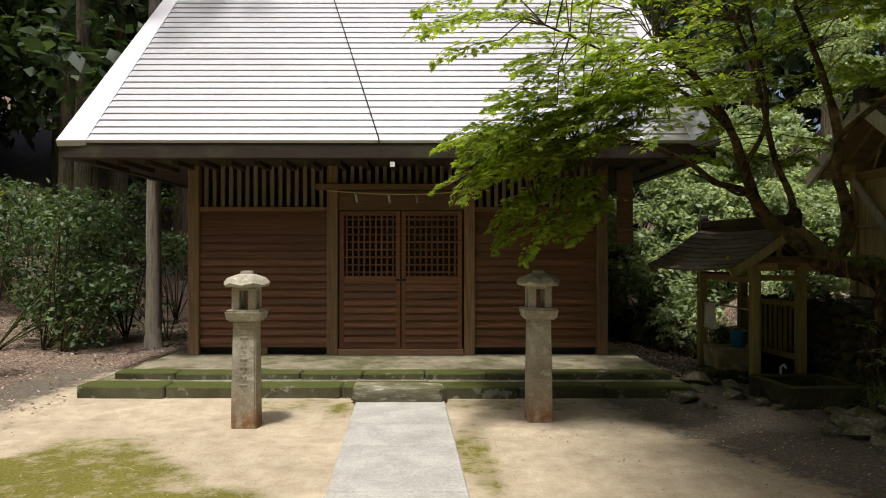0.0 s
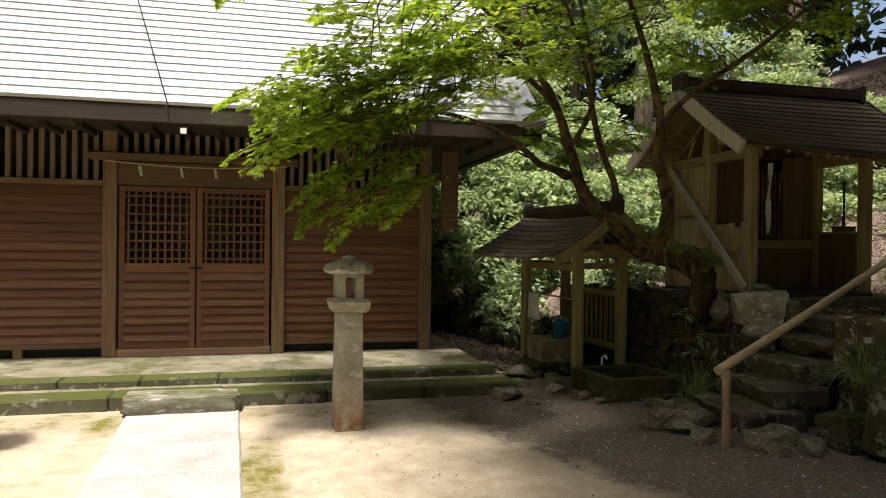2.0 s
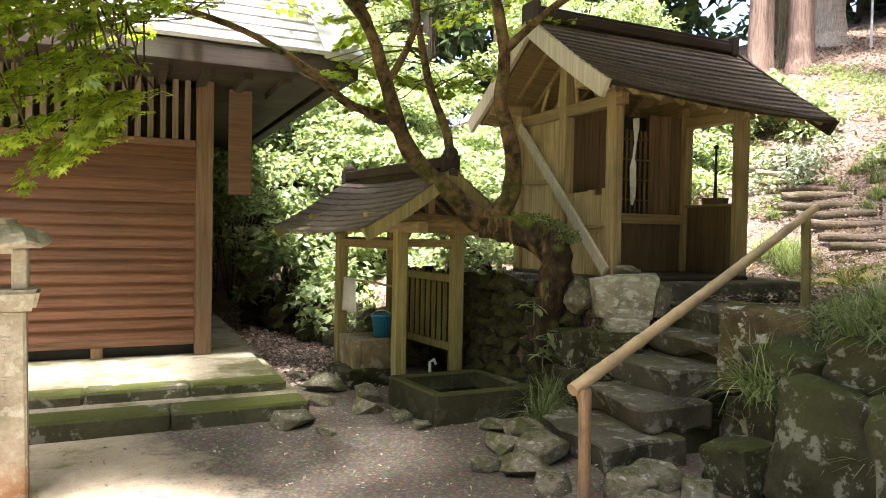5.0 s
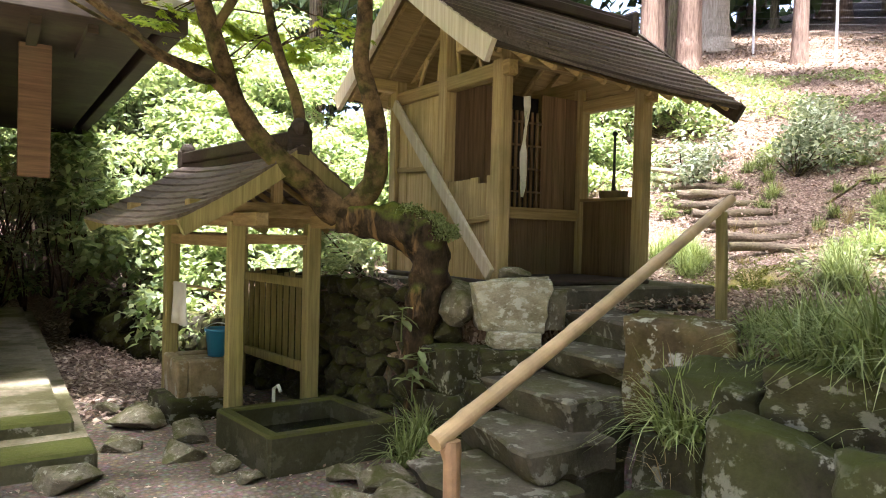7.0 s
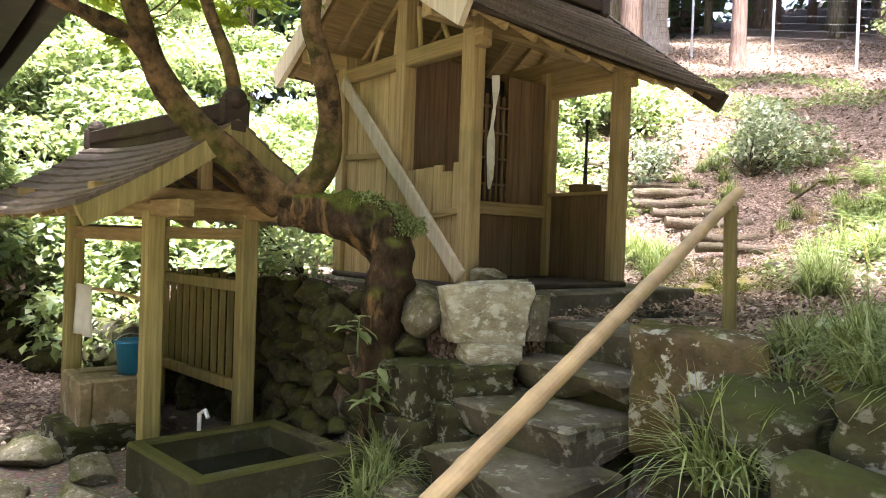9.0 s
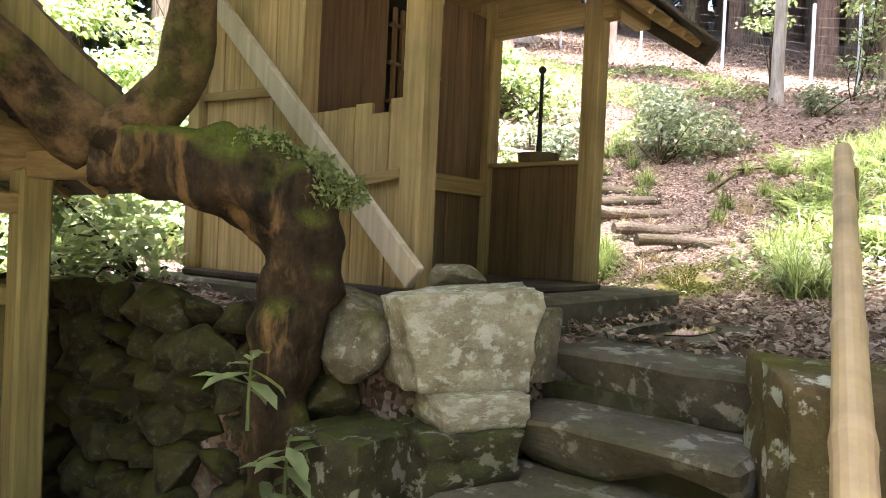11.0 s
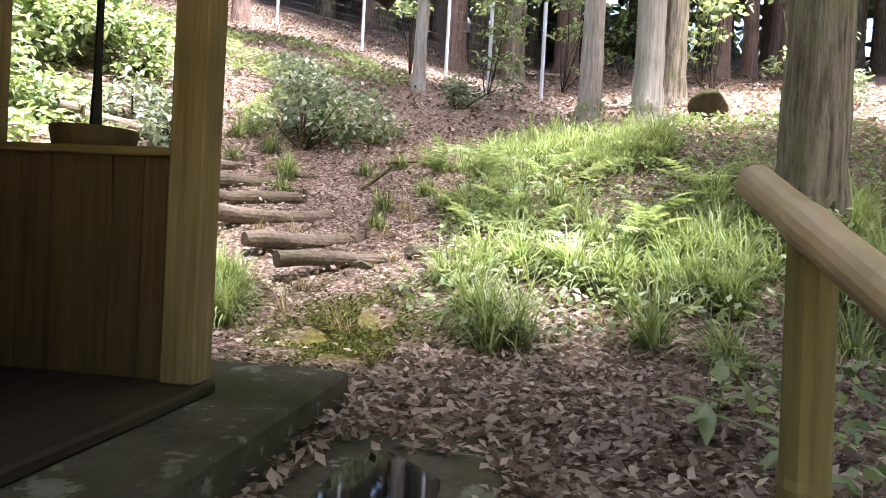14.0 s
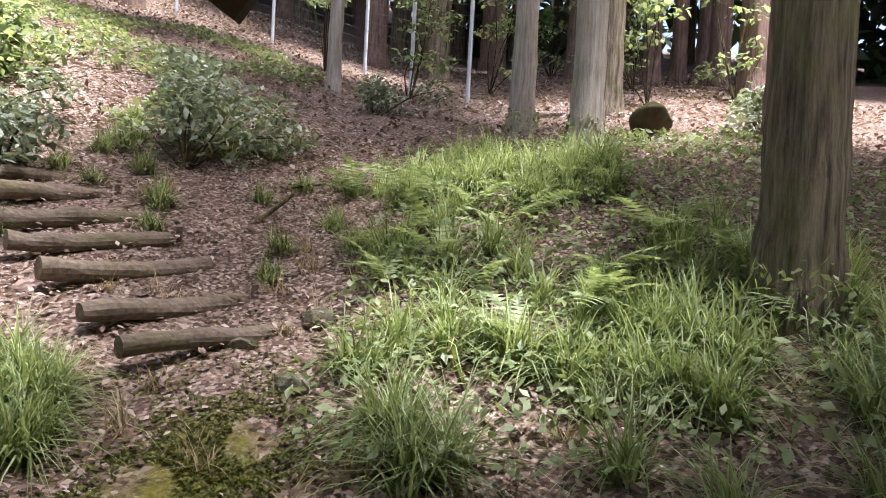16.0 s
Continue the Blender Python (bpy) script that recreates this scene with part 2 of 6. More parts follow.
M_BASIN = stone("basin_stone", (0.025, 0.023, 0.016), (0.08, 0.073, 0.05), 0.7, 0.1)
M_MAPLE = leafy("maple_leaf", (0.17, 0.26, 0.02), (0.42, 0.52, 0.06), 0.62)
M_SHRUB = leafy("shrub_leaf", (0.13, 0.20, 0.09), (0.46, 0.53, 0.31), 0.5)
M_DARKL = leafy("conifer_needle", (0.03, 0.055, 0.022), (0.10, 0.15, 0.055), 0.35)
M_GRASS = leafy("sedge_blade", (0.11, 0.15, 0.035), (0.42, 0.50, 0.25), 0.42)
M_FERN = leafy("fern_frond", (0.13, 0.19, 0.07), (0.38, 0.44, 0.24), 0.4)
# Darker copy of the shrub leaf, with the wood's shade in its colour.
M_SHADE = leafy("shaded_shrub_leaf", (0.03, 0.06, 0.02), (0.14, 0.20, 0.08), 0.35)
M_WIRE = plain("dull_wire", (0.16, 0.16, 0.16), 0.6, 0.5)
M_BUSH = leafy("evergreen_leaf", (0.10, 0.14, 0.08), (0.42, 0.47, 0.36), 0.3, 0.55)
M_DEAD = leafy("dead_leaf", (0.11, 0.065, 0.045), (0.50, 0.40, 0.33), 0.15, 0.7)
M_BARKM = old_bark("maple_bark")
M_BARKL = bark("maple_limb_bark", (0.022, 0.015, 0.008), (0.19, 0.125, 0.058), 0.4, False)
M_BARKC = bark("cedar_bark", (0.045, 0.035, 0.024), (0.235, 0.195, 0.135), 0.4)
M_BARKP = bark("pale_cedar_bark", (0.26, 0.22, 0.18), (0.48, 0.44, 0.38), 0.15)
M_BARKR = bark("red_cedar_bark", (0.12, 0.08, 0.06), (0.30, 0.21, 0.165), 0.05)
M_ROOF = plain("sheet_metal", (0.50, 0.49, 0.52), 0.36, 0.35, 0.07, 2.0)
# Black for iron parts, also for sheets that stand in for shade.
M_IRON_AND_SHADE = plain("black_iron_and_shade", (0.02, 0.02, 0.02), 0.5, 0.6)
M_PAPER = plain("white_paper", (0.75, 0.74, 0.70), 0.8, 0, 0.05)
M_CLOTH = plain("white_cloth", (0.62, 0.62, 0.57), 0.9, 0, 0.1)
M_BLUE = plain("blue_plastic", (0.03, 0.22, 0.42), 0.35, 0, 0.08)
M_GALV = plain("galvanised_post", (0.62, 0.64, 0.66), 0.5, 0.2, 0.1)
M_ROPE = plain("straw_rope", (0.40, 0.32, 0.18), 0.9, 0, 0.3, 60)


# ---------------------------------------------------------------- mesh helpers
def link(name, bm, mat, parent=None, label="", smooth=False):
    me = bpy.data.meshes.new(name)
    bm.to_mesh(me)
    bm.free()
    me.materials.append(mat)
    if smooth:
        me.shade_smooth()
    return put(name, me, parent, label)


def put(name, me, parent=None, label=""):
    ob = new(name, me)
    if parent is not None:
        ob.parent = parent
        ob.matrix_parent_inverse = Matrix.Translation(parent.location).inverted() if parent.type == "EMPTY" else Matrix()
    return tagged(ob, label) if label else ob


def part(name, bm, mat, parent, label="", smooth=False):
    return link(name, bm, mat, parent, label, smooth)


def thing(name, at, label, category, group="", kind=""):
    e = new(name)
    e.location = at
    e.empty_display_size = 0.1
    return tagged(e, label, category, group, kind)


def box(bm, m, sx, sy, sz, bevel=0.0):
    r = bmesh.ops.create_cube(bm, size=1.0, matrix=m @ Matrix.Diagonal((sx, sy, sz, 1)))
    if bevel:
        es = {e for v in r["verts"] for e in v.link_edges}
        bmesh.ops.bevel(bm, geom=list(es), offset=bevel, segments=1, affect="EDGES")
    return bm


def bx(x0, x1, y0, y1, z0, z1, bevel=0.0):
    return box(bmesh.new(), Matrix.Translation(((x0 + x1) / 2, (y0 + y1) / 2, (z0 + z1) / 2)), x1 - x0, y1 - y0, z1 - z0, bevel)


def beam(p0, p1, w, h, bevel=0.006, bm=None, up=(0, 0, 1)):
    """A squared timber from p0 to p1; w across, h along up."""
    p0, p1 = Vector(p0), Vector(p1)
    d = (p1 - p0).normalized()
    u = Vector(up)
    if abs(d.dot(u)) > 0.99:
        u = Vector((0, 1, 0))
    s = d.cross(u).normalized()
    u = s.cross(d)
    m = Matrix((s, d, u)).transposed().to_4x4()
    m.translation = (p0 + p1) / 2
    return box(bm or bmesh.new(), m, w, (p1 - p0).length, h, bevel)


def tube(points, radii, sides=10, rough=0.0, bm=None, caps=True, freq=3.0):
    bm = bm or bmesh.new()
    pts = [Vector(p) for p in points]
    rings, ref = [], Vector((0.31, 0.52, 0.8))
    for i, p in enumerate(pts):
        d = (pts[min(i + 1, len(pts) - 1)] - pts[max(i - 1, 0)]).normalized()
        a = d.cross(ref)
        if a.length < 0.1:
            a = d.cross(Vector((1, 0, 0)))
        a.normalize()
        c = d.cross(a)
        ring = []
        for k in range(sides):
            t = 2 * math.pi * k / sides
            o = a * math.cos(t) + c * math.sin(t)
            q = p + o * radii[i]
            if rough:
                q = p + o * radii[i] * (1 + rough * noise.noise(q * freq) * 2)
            ring.append(bm.verts.new(q))
        rings.append(ring)
    for r0, r1 in zip(rings, rings[1:]):
        for k in range(sides):
            bm.faces.new((r0[k], r0[(k + 1) % sides], r1[(k + 1) % sides], r1[k]))
    if caps:
        bm.faces.new(rings[0][::-1])
        bm.faces.new(rings[-1])
    return bm


def smooth_line(points, radii, n=6):
    """Catmull-Rom through the points."""
    P = [Vector(p) for p in points]
    out, rad = [], []
    for i in range(len(P) - 1):
        a, b, c, d = P[max(i - 1, 0)], P[i], P[i + 1], P[min(i + 2, len(P) - 1)]
        for k in range(n):
            t = k / n
            out.append(0.5 * ((2 * b) + (c - a) * t + (2 * a - 5 * b + 4 * c - d) * t * t + (3 * b - a - 3 * c + d) * t ** 3))
            rad.append(radii[i] + (radii[i + 1] - radii[i]) * t)
    out.append(P[-1])
    rad.append(radii[-1])
    return out, rad


def rock_mesh(name, seed, mat, boxy=0.6, subdiv=2):
    """An angular stone of unit size: a hull of knocked-about corners, its edges worn."""
    r = random.Random(seed * 13 + 1)
    bm = bmesh.new()
    n = 15 if boxy < 0.8 else 22
    for k in range(n):
        p = Vector((r.gauss(0, 1), r.gauss(0, 1), r.gauss(0, 1))).normalized()
        q = p / max(abs(p.x), abs(p.y), abs(p.z))
        bm.verts.new(p.lerp(q, boxy) * 0.5 * r.uniform(0.9, 1.03))
    if boxy >= 0.8:
        for sx in (-1, 1):
            for sy in (-1, 1):
                for sz in (-1, 1):
                    bm.verts.new(Vector((sx, sy, sz)) * 0.5 * r.uniform(0.86, 0.98))
    h = bmesh.ops.convex_hull(bm, input=bm.verts[:])
    bmesh.ops.delete(bm, geom=[v for v in bm.verts if not v.link_faces], context="VERTS")
    bmesh.ops.bevel(bm, geom=bm.edges[:], offset=0.03, segments=1, affect="EDGES", clamp_overlap=True)
    if subdiv > 2:
        bmesh.ops.triangulate(bm, faces=bm.faces[:])
        for k in range(3 if subdiv > 3 else 2):
            bmesh.ops.subdivide_edges(bm, edges=[e for e in bm.edges if e.calc_length() > 0.09], cuts=1, use_grid_fill=True)
            bmesh.ops.triangulate(bm, faces=bm.faces[:])
        off = Vector((seed * 7.3, seed * 3.1, seed * 5.7))
        for v in bm.verts:
            v.co *= 1 + (0.05 if subdiv < 4 else 0.12) * noise.noise(v.co * 4 + off) + 0.035 * noise.noise(v.co * 14 + off)
    me = bpy.data.meshes.new(name)
    bm.to_mesh(me)
    bm.free()
    me.materials.append(mat)
    if subdiv > 2:
        me.shade_smooth()
    return me


def strip(points, w, h):
    """One bent board of width w and height h along the points."""
    bm = bmesh.new()
    P = [Vector(p) for p in points]
    rings = []
    for i, p in enumerate(P):
        d = P[min(i + 1, len(P) - 1)] - P[max(i - 1, 0)]
        s = d.cross(Vector((0, 0, 1))).normalized() * w / 2
        u = s.cross(d).normalized() * h / 2
        rings.append([bm.verts.new(q) for q in (p - s - u, p + s - u, p + s + u, p - s + u)])
    for a, b in zip(rings, rings[1:]):
        for k in range(4):
            bm.faces.new((a[k], a[(k + 1) % 4], b[(k + 1) % 4], b[k]))
    bm.faces.new(rings[0][::-1])
    bm.faces.new(rings[-1])
    bmesh.ops.recalc_face_normals(bm, faces=bm.faces[:])
    return bm


def from_arrays(name, verts, faces, mat):
    """A mesh of equal-sided faces out of numpy arrays."""
    me = bpy.data.meshes.new(name)
    nf, k = faces.shape
    me.vertices.add(len(verts))
    me.vertices.foreach_set("co", verts.astype(np.float32).ravel())
    me.loops.add(nf * k)
    me.loops.foreach_set("vertex_index", faces.astype(np.int32).ravel())
    me.polygons.add(nf)
    me.polygons.foreach_set("loop_start", np.arange(0, nf * k, k, dtype=np.int32))
    me.update(calc_edges=True)
    me.materials.append(mat)
    return me


def scatter(name, shape, quads, pos, size, yaw, tilt, roll, mat):
    """Many copies of one small outline (shape: n x 3, quads: faces) laid into one mesh."""
    n, k = len(pos), len(shape)
    cy, sy, ct, st, cr, sr = np.cos(yaw), np.sin(yaw), np.cos(tilt), np.sin(tilt), np.cos(roll), np.sin(roll)
    v = shape[None] * size[:, None, None]
    x, y, z = v[..., 0], v[..., 1], v[..., 2]
    y, z = y * cr[:, None] - z * sr[:, None], y * sr[:, None] + z * cr[:, None]
    x, z = x * ct[:, None] + z * st[:, None], -x * st[:, None] + z * ct[:, None]
    x, y = x * cy[:, None] - y * sy[:, None], x * sy[:, None] + y * cy[:, None]
    v = np.stack([x, y, z], -1) + pos[:, None]
    f = (quads[None] + (np.arange(n) * k)[:, None, None]).reshape(-1, quads.shape[1])
    return from_arrays(name, v.reshape(-1, 3), f, mat)


rng = np.random.default_rng(5)
LEAF = np.array([(0, 0, 0), (0.45, 0.26, 0.05), (1.0, 0, -0.06), (0.45, -0.26, 0.05)])
LEAF_Q = np.array([(0, 1, 2, 3)])


def maple_outline():
    """A leaf of seven pointed lobes, as quads from its foot."""
    pts, quads = [(0, 0, 0)], []
    for i, (a, l) in enumerate(zip((-125, -82, -40, 0, 40, 82, 125), (0.38, 0.66, 0.88, 1.0, 0.88, 0.66, 0.38))):
        a = radians(a)
        c, s = math.cos(a), math.sin(a)
        w = 0.16 * l + 0.02
        j = len(pts)
        pts += [(0.45 * l * c - w * s, 0.45 * l * s + w * c, 0.03), (l * c, l * s, -0.08), (0.45 * l * c + w * s, 0.45 * l * s - w * c, 0.03)]
        quads.append((0, j + 2, j + 1, j))
    return np.array(pts), np.array(quads)


MAPLE, MAPLE_Q = maple_outline()


def leaf_cloud(name, centres, radii, per, size, mat, shape=LEAF, quads=LEAF_Q, flat=0.5, hollow=0.4):
    """Leaves strewn through uneven clumps, dense towards the outside of each."""
    c = np.repeat(np.asarray(centres, float), per, axis=0)
    r = np.repeat(np.asarray(radii, float).reshape(len(centres), -1) * np.ones((1, 3)), per, axis=0)
    n = len(c)
    d = rng.normal(size=(n, 3))
    d /= np.linalg.norm(d, axis=1)[:, None]
    rad = hollow + (1 - hollow) * rng.random(n) ** 0.6
    p = c + d * r * rad[:, None]
    yaw = rng.random(n) * 2 * np.pi
    return scatter(name, shape, quads, p, size * rng.uniform(0.6, 1.35, n), yaw, rng.normal(0.25, flat, n), rng.normal(0, flat, n), mat)


# ---------------------------------------------------------------- ground
def step01(a, b, v):
    t = np.clip((v - a) / (b - a), 0, 1)
    return t * t * (3 - 2 * t)


def wall_line(y):
    """x of the foot of the terrace's edge at y."""
    return np.interp(y, (-30, 0, 3, 4.6, 5.6, 6.0, 6.8, 7.15, 7.6, 8.6, 9.6, 10.6, 12.5, 16, 30), (7.5, 5.6, 4.75, 4.5, 5.15, 5.2, 5.0, 4.86, 4.5, 4.42, 4.1, 3.75, 3.3, 2.7, 2.0))


def height(x, y):
    x, y = np.asarray(x, float), np.asarray(y, float)
    xw = wall_line(y)
    soft = np.interp(y, (-2, 4.6, 5.8, 6.8, 9, 10.2, 13), (1.6, 0.7, 0.3, 0.12, 0.2, 0.9, 1.4))
    top = np.interp(y, (-20, 3, 5, 6, 9, 11, 14, 24), (0.9, 1.02, 0.95, 0.81, 0.95, 0.9, 1.1, 2.2))
    up = step01(0.0, 1.0, (x - xw) / soft) * top
    hill = np.interp(x, (6.6, 8.2, 9.4, 11.7, 13.6, 15.2, 22, 60), (0, 0.08, 0.55, 1.55, 2.12, 2.56, 4.6, 16.0))
    hill = hill * (1 - 0.2 * step01(5.5, 7.5, y) * step01(15.0, 11.0, x)) * np.interp(y, (-20, 1, 4, 9, 11, 20), (0.95, 1.0, 1.0, 1.0, 1.1, 1.1))
    # the rough stair between the boulder and the mossy block
    flight = step01(5.92, 6.0, y) * step01(6.9, 6.8, y) * step01(5.84, 5.78, x)
    ramp_z = np.clip((x - 4.05) * 0.8 - 0.22, -0.02, 0.5)
    up = up * (1 - flight) + np.minimum(up, ramp_z) * flight
    west = 0.25 * np.clip(-x - 7.5, 0, 30) + 0.22 * np.clip(y - 17, 0, 40) * step01(6, 2, x)
    hill = hill + 0.13 * np.clip(y - 7.8, 0, 10) * step01(7.6, 9.0, x)
    return up + hill + west


def spaced(lo, hi, fine, far, n=26):
    core = np.arange(lo, hi, fine)
    out = np.cumsum(np.geomspace(fine, far / 5, n))
    return np.concatenate([lo - out[::-1], core, hi + out])


gx, gy = spaced(-5.5, 14.0, 0.085, 600), spaced(1.0, 12.0, 0.085, 600)
X, Y = np.meshgrid(gx, gy)
Z = height(X, Y)
bumps = np.array([noise.noise(Vector((a * 1.1, b * 1.1, 0))) * 0.5 + noise.noise(Vector((a * 4, b * 4, 3))) * 0.22 for a, b in zip(X.ravel(), Y.ravel())]).reshape(X.shape)
raised = step01(0.2, 1.0, Z)
Z = Z + bumps * (0.012 + 0.05 * raised * step01(5.8, 6.6, X))
nx, ny = len(gx), len(gy)
idx = np.arange(nx * ny).reshape(ny, nx)
faces = np.stack([idx[:-1, :-1], idx[:-1, 1:], idx[1:, 1:], idx[1:, :-1]], -1).reshape(-1, 4)
me = from_arrays("ground", np.stack([X, Y, Z], -1).reshape(-1, 3), faces, M_EARTH)
me.shade_smooth()
litter = 0.86 * np.maximum.reduce([step01(0.1, 0.5, Z), step01(-4.2, -6.0, X), step01(8.6, 10.0, Y)])
swell = np.array([noise.noise(Vector((a * 0.55, b * 0.55, 9))) for a, b in zip(X.ravel(), Y.ravel())]).reshape(X.shape)
moss = 0.75 * step01(-0.15, 0.4, swell) * step01(-0.9, -2.2, X) * step01(7.8, 5.0, Y)
moss = np.maximum(moss, 0.8 * step01(5.2, 4.4, Y) * step01(-0.7, -1.4, X))
moss = moss * 0.84
moss = np.maximum(moss, 0.45 * step01(0.55, 0.2, abs(Y - 7.25)) * step01(2.4, 1.6, abs(X + 0.4)))
moss = np.maximum(moss, 0.60 * np.exp(-(((X - 8.25) / 0.8) ** 2 + ((Y - 7.3) / 0.5) ** 2)))
moss = np.maximum(moss, 0.6 * step01(0.3, 0.8, Z) * step01(6.2, 5.5, X) * step01(6.0, 5.0, Y))
moss = np.maximum(moss, 0.56 * step01(0.42, 0.1, abs(abs(X + 0.46 - (7.5 - Y) * 0.055) - 0.55)) * step01(-0.2, 0.25, swell + 0.15) * step01(7.6, 7.2, Y))
gravel = np.maximum(step01(1.4, 3.2, X + 0.35 * (Y - 5.5)), step01(-3.6, -5.2, X))
zone = me.color_attributes.new("zone", "FLOAT_COLOR", "POINT")
zone.data.foreach_set("color", np.stack([litter, moss, gravel, np.ones_like(Z)], -1).astype(np.float32).ravel())
ground = tagged(put("ground", me), "sandy courtyard with moss rising to a leaf-strewn forest slope", "ground", kind="structure")


# ---------------------------------------------------------------- hall
HX0, HX1, HY0, HY1, HF = -3.38, 2.16, 9.45, 14.6, 0.20
plat = thing("stone_platform", (-0.6, 7.7, 0), "low two-stepped concrete platform with mossy edge under the hall", "platform", kind="structure")


def kerb_run(name, y0, y1, x0, x1, z0, z1, mat, n, seed):
    """Edge stones laid end to end, each a little off."""
    r = random.Random(seed)
    w = (x1 - x0) / n
    for i in range(n):
        bm = bx(x0 + i * w + 0.004, x0 + (i + 1) * w - 0.004, y0 + r.uniform(-0.012, 0.012), y1, z0, z1 + r.uniform(-0.006, 0.006), 0.018)
        for v in bm.verts:
            v.co += Vector((0, noise.noise(v.co * 5) * 0.012, noise.noise(v.co * 4) * 0.008))
        part(name, bm, mat, plat)


part("lower_step", bx(-3.98, 2.72, 7.86, 14.9, -0.1, 0.125), M_SLABC, plat)
part("upper_slab", bx(-3.72, 2.6, 8.24, 14.8, 0.12, 0.2), M_SLABC, plat, "worn tan concrete floor slab")
kerb_run("kerb_stone", 7.56, 7.87, -4.0, 2.74, -0.1, 0.132, M_KERB, 7, 1)
kerb_run("edge_stone", 7.99, 8.25, -3.8, 2.66, 0.1, 0.204, M_KERB, 9, 2)

hall = thing("shrine_hall", (-0.6, 9.45, 0.2), "brown timber shrine hall with lattice doors and steep metal roof", "hall")
for x in (HX0, -1.5, 0.36, HX1):
    part("post", bx(x - 0.075, x + 0.075, HY0 - 0.08, HY0 + 0.07, HF, 2.95, 0.008), M_HPOST, hall)
for x in (HX0, HX1):
    for y in (12.0, HY1):
        part("post", bx(x - 0.075, x + 0.075, y - 0.07, y + 0.07, HF, 2.95, 0.008), M_HPOST, hall)
part("wall_plate", bx(HX0 - 0.05, HX1 + 0.05, HY0 - 0.05, HY0 + 0.05, 2.80, 2.98, 0.01), M_HBEAM, hall)
part("tie_beam", bx(HX0 + 0.08, -1.58, HY0 - 0.06, HY0 + 0.05, 2.15, 2.21, 0.006), M_HBEAM, hall)
part("tie_beam", bx(0.44, HX1 - 0.08, HY0 - 0.06, HY0 + 0.05, 2.15, 2.21, 0.006), M_HBEAM, hall)
part("lintel", bx(-1.72, 0.58, HY0 - 0.13, HY0 + 0.04, 2.44, 2.52, 0.008), M_HBEAM, hall)
part("door_head", bx(-1.42, 0.28, HY0 - 0.05, HY0 + 0.04, 2.16, 2.43, 0.004), M_HBEAM, hall)
part("sill_beam", bx(-1.42, 0.28, HY0 - 0.1, HY0 + 0.06, HF, 0.285, 0.008), M_HBEAM, hall)
# Added sheet behind the lattice; its dark colour stands for interior gloom.
part("inner_wall", bx(HX0, HX1, HY0 + 0.35, HY0 + 0.4, HF + 0.02, 2.95), M_DARKW, hall, "dark sheet standing for the unlit hall interior")
part("back_wall", bx(HX0, HX1, HY1 - 0.03, HY1 + 0.03, HF, 2.95), M_BOARD, hall)
for x in (HX0, HX1):
    part("side_wall", bx(x - 0.03, x + 0.03, HY0 + 0.08, HY1 - 0.08, HF + 0.15, 2.9), M_BOARD, hall)
part("side_brace", bx(HX1 + 0.22, HX1 + 0.44, HY0 + 0.02, HY0 + 0.06, 1.72, 2.73, 0.006), M_HBEAM, hall, "orange-brown shutter board by the corner")


def board_wall(x0, x1, z0, z1, y):
    """Horizontal lap boards between two posts, each board a piece."""
    wall = part("board_wall", bx(x0, x1, y + 0.012, y + 0.035, z0, z1), M_BOARD, hall)
    n = round((z1 - z0) / 0.105)
    h = (z1 - z0) / n
    r = random.Random(int(x0 * 100))
    for i in range(n):
        z = z0 + i * h
        bm = bmesh.new()
        v = [bm.verts.new(p) for p in ((x0, y - 0.036, z), (x1, y - 0.036, z + r.uniform(-.004, .004)), (x1, y - 0.002, z + h), (x0, y - 0.002, z + h), (x0, y + 0.012, z), (x1, y + 0.012, z))]
        bm.faces.new(v[:4])
        bm.faces.new((v[0], v[4], v[5], v[1]))
        part("board", bm, M_BOARD, wall)
    return wall


board_wall(HX0 + 0.076, -1.576, 0.36, 2.15, HY0)
board_wall(0.436, HX1 - 0.076, 0.36, 2.15, HY0)
for a, b in ((HX0 + 0.076, -1.576), (0.436, HX1 - 0.076)):
    part("cross_rail", bx(a, b, HY0 - 0.035, HY0 + 0.03, 0.30, 0.36, 0.005), M_HBEAM, hall)
    part("short_post", bx((a + b) / 2 - 0.05, (a + b) / 2 + 0.05, HY0 - 0.03, HY0 + 0.04, HF, 0.3, 0.004), M_HPOST, hall)
    # Black sheet below the boards: the gap's shade put into colour.
    part("gap_shade_sheet", bx(a, b, HY0 + 0.04, HY0 + 0.06, HF, 0.3), M_IRON_AND_SHADE, hall)
for a, b in ((HX0 + 0.1, -1.6), (0.46, HX1 - 0.1)):
    n = 15
    for i in range(n):
        x = a + (b - a) * (i + 0.5) / n
        part("grille_bar", bx(x - 0.026, x + 0.026, HY0 - 0.025, HY0 + 0.025, 2.21, 2.80, 0.004), M_SLAT, hall)
for i in range(15):
    x = -1.40 + 1.66 * (i + 0.5) / 15
    part("grille_bar", bx(x - 0.026, x + 0.026, HY0 - 0.025, HY0 + 0.025, 2.52, 2.80, 0.004), M_SLAT, hall)


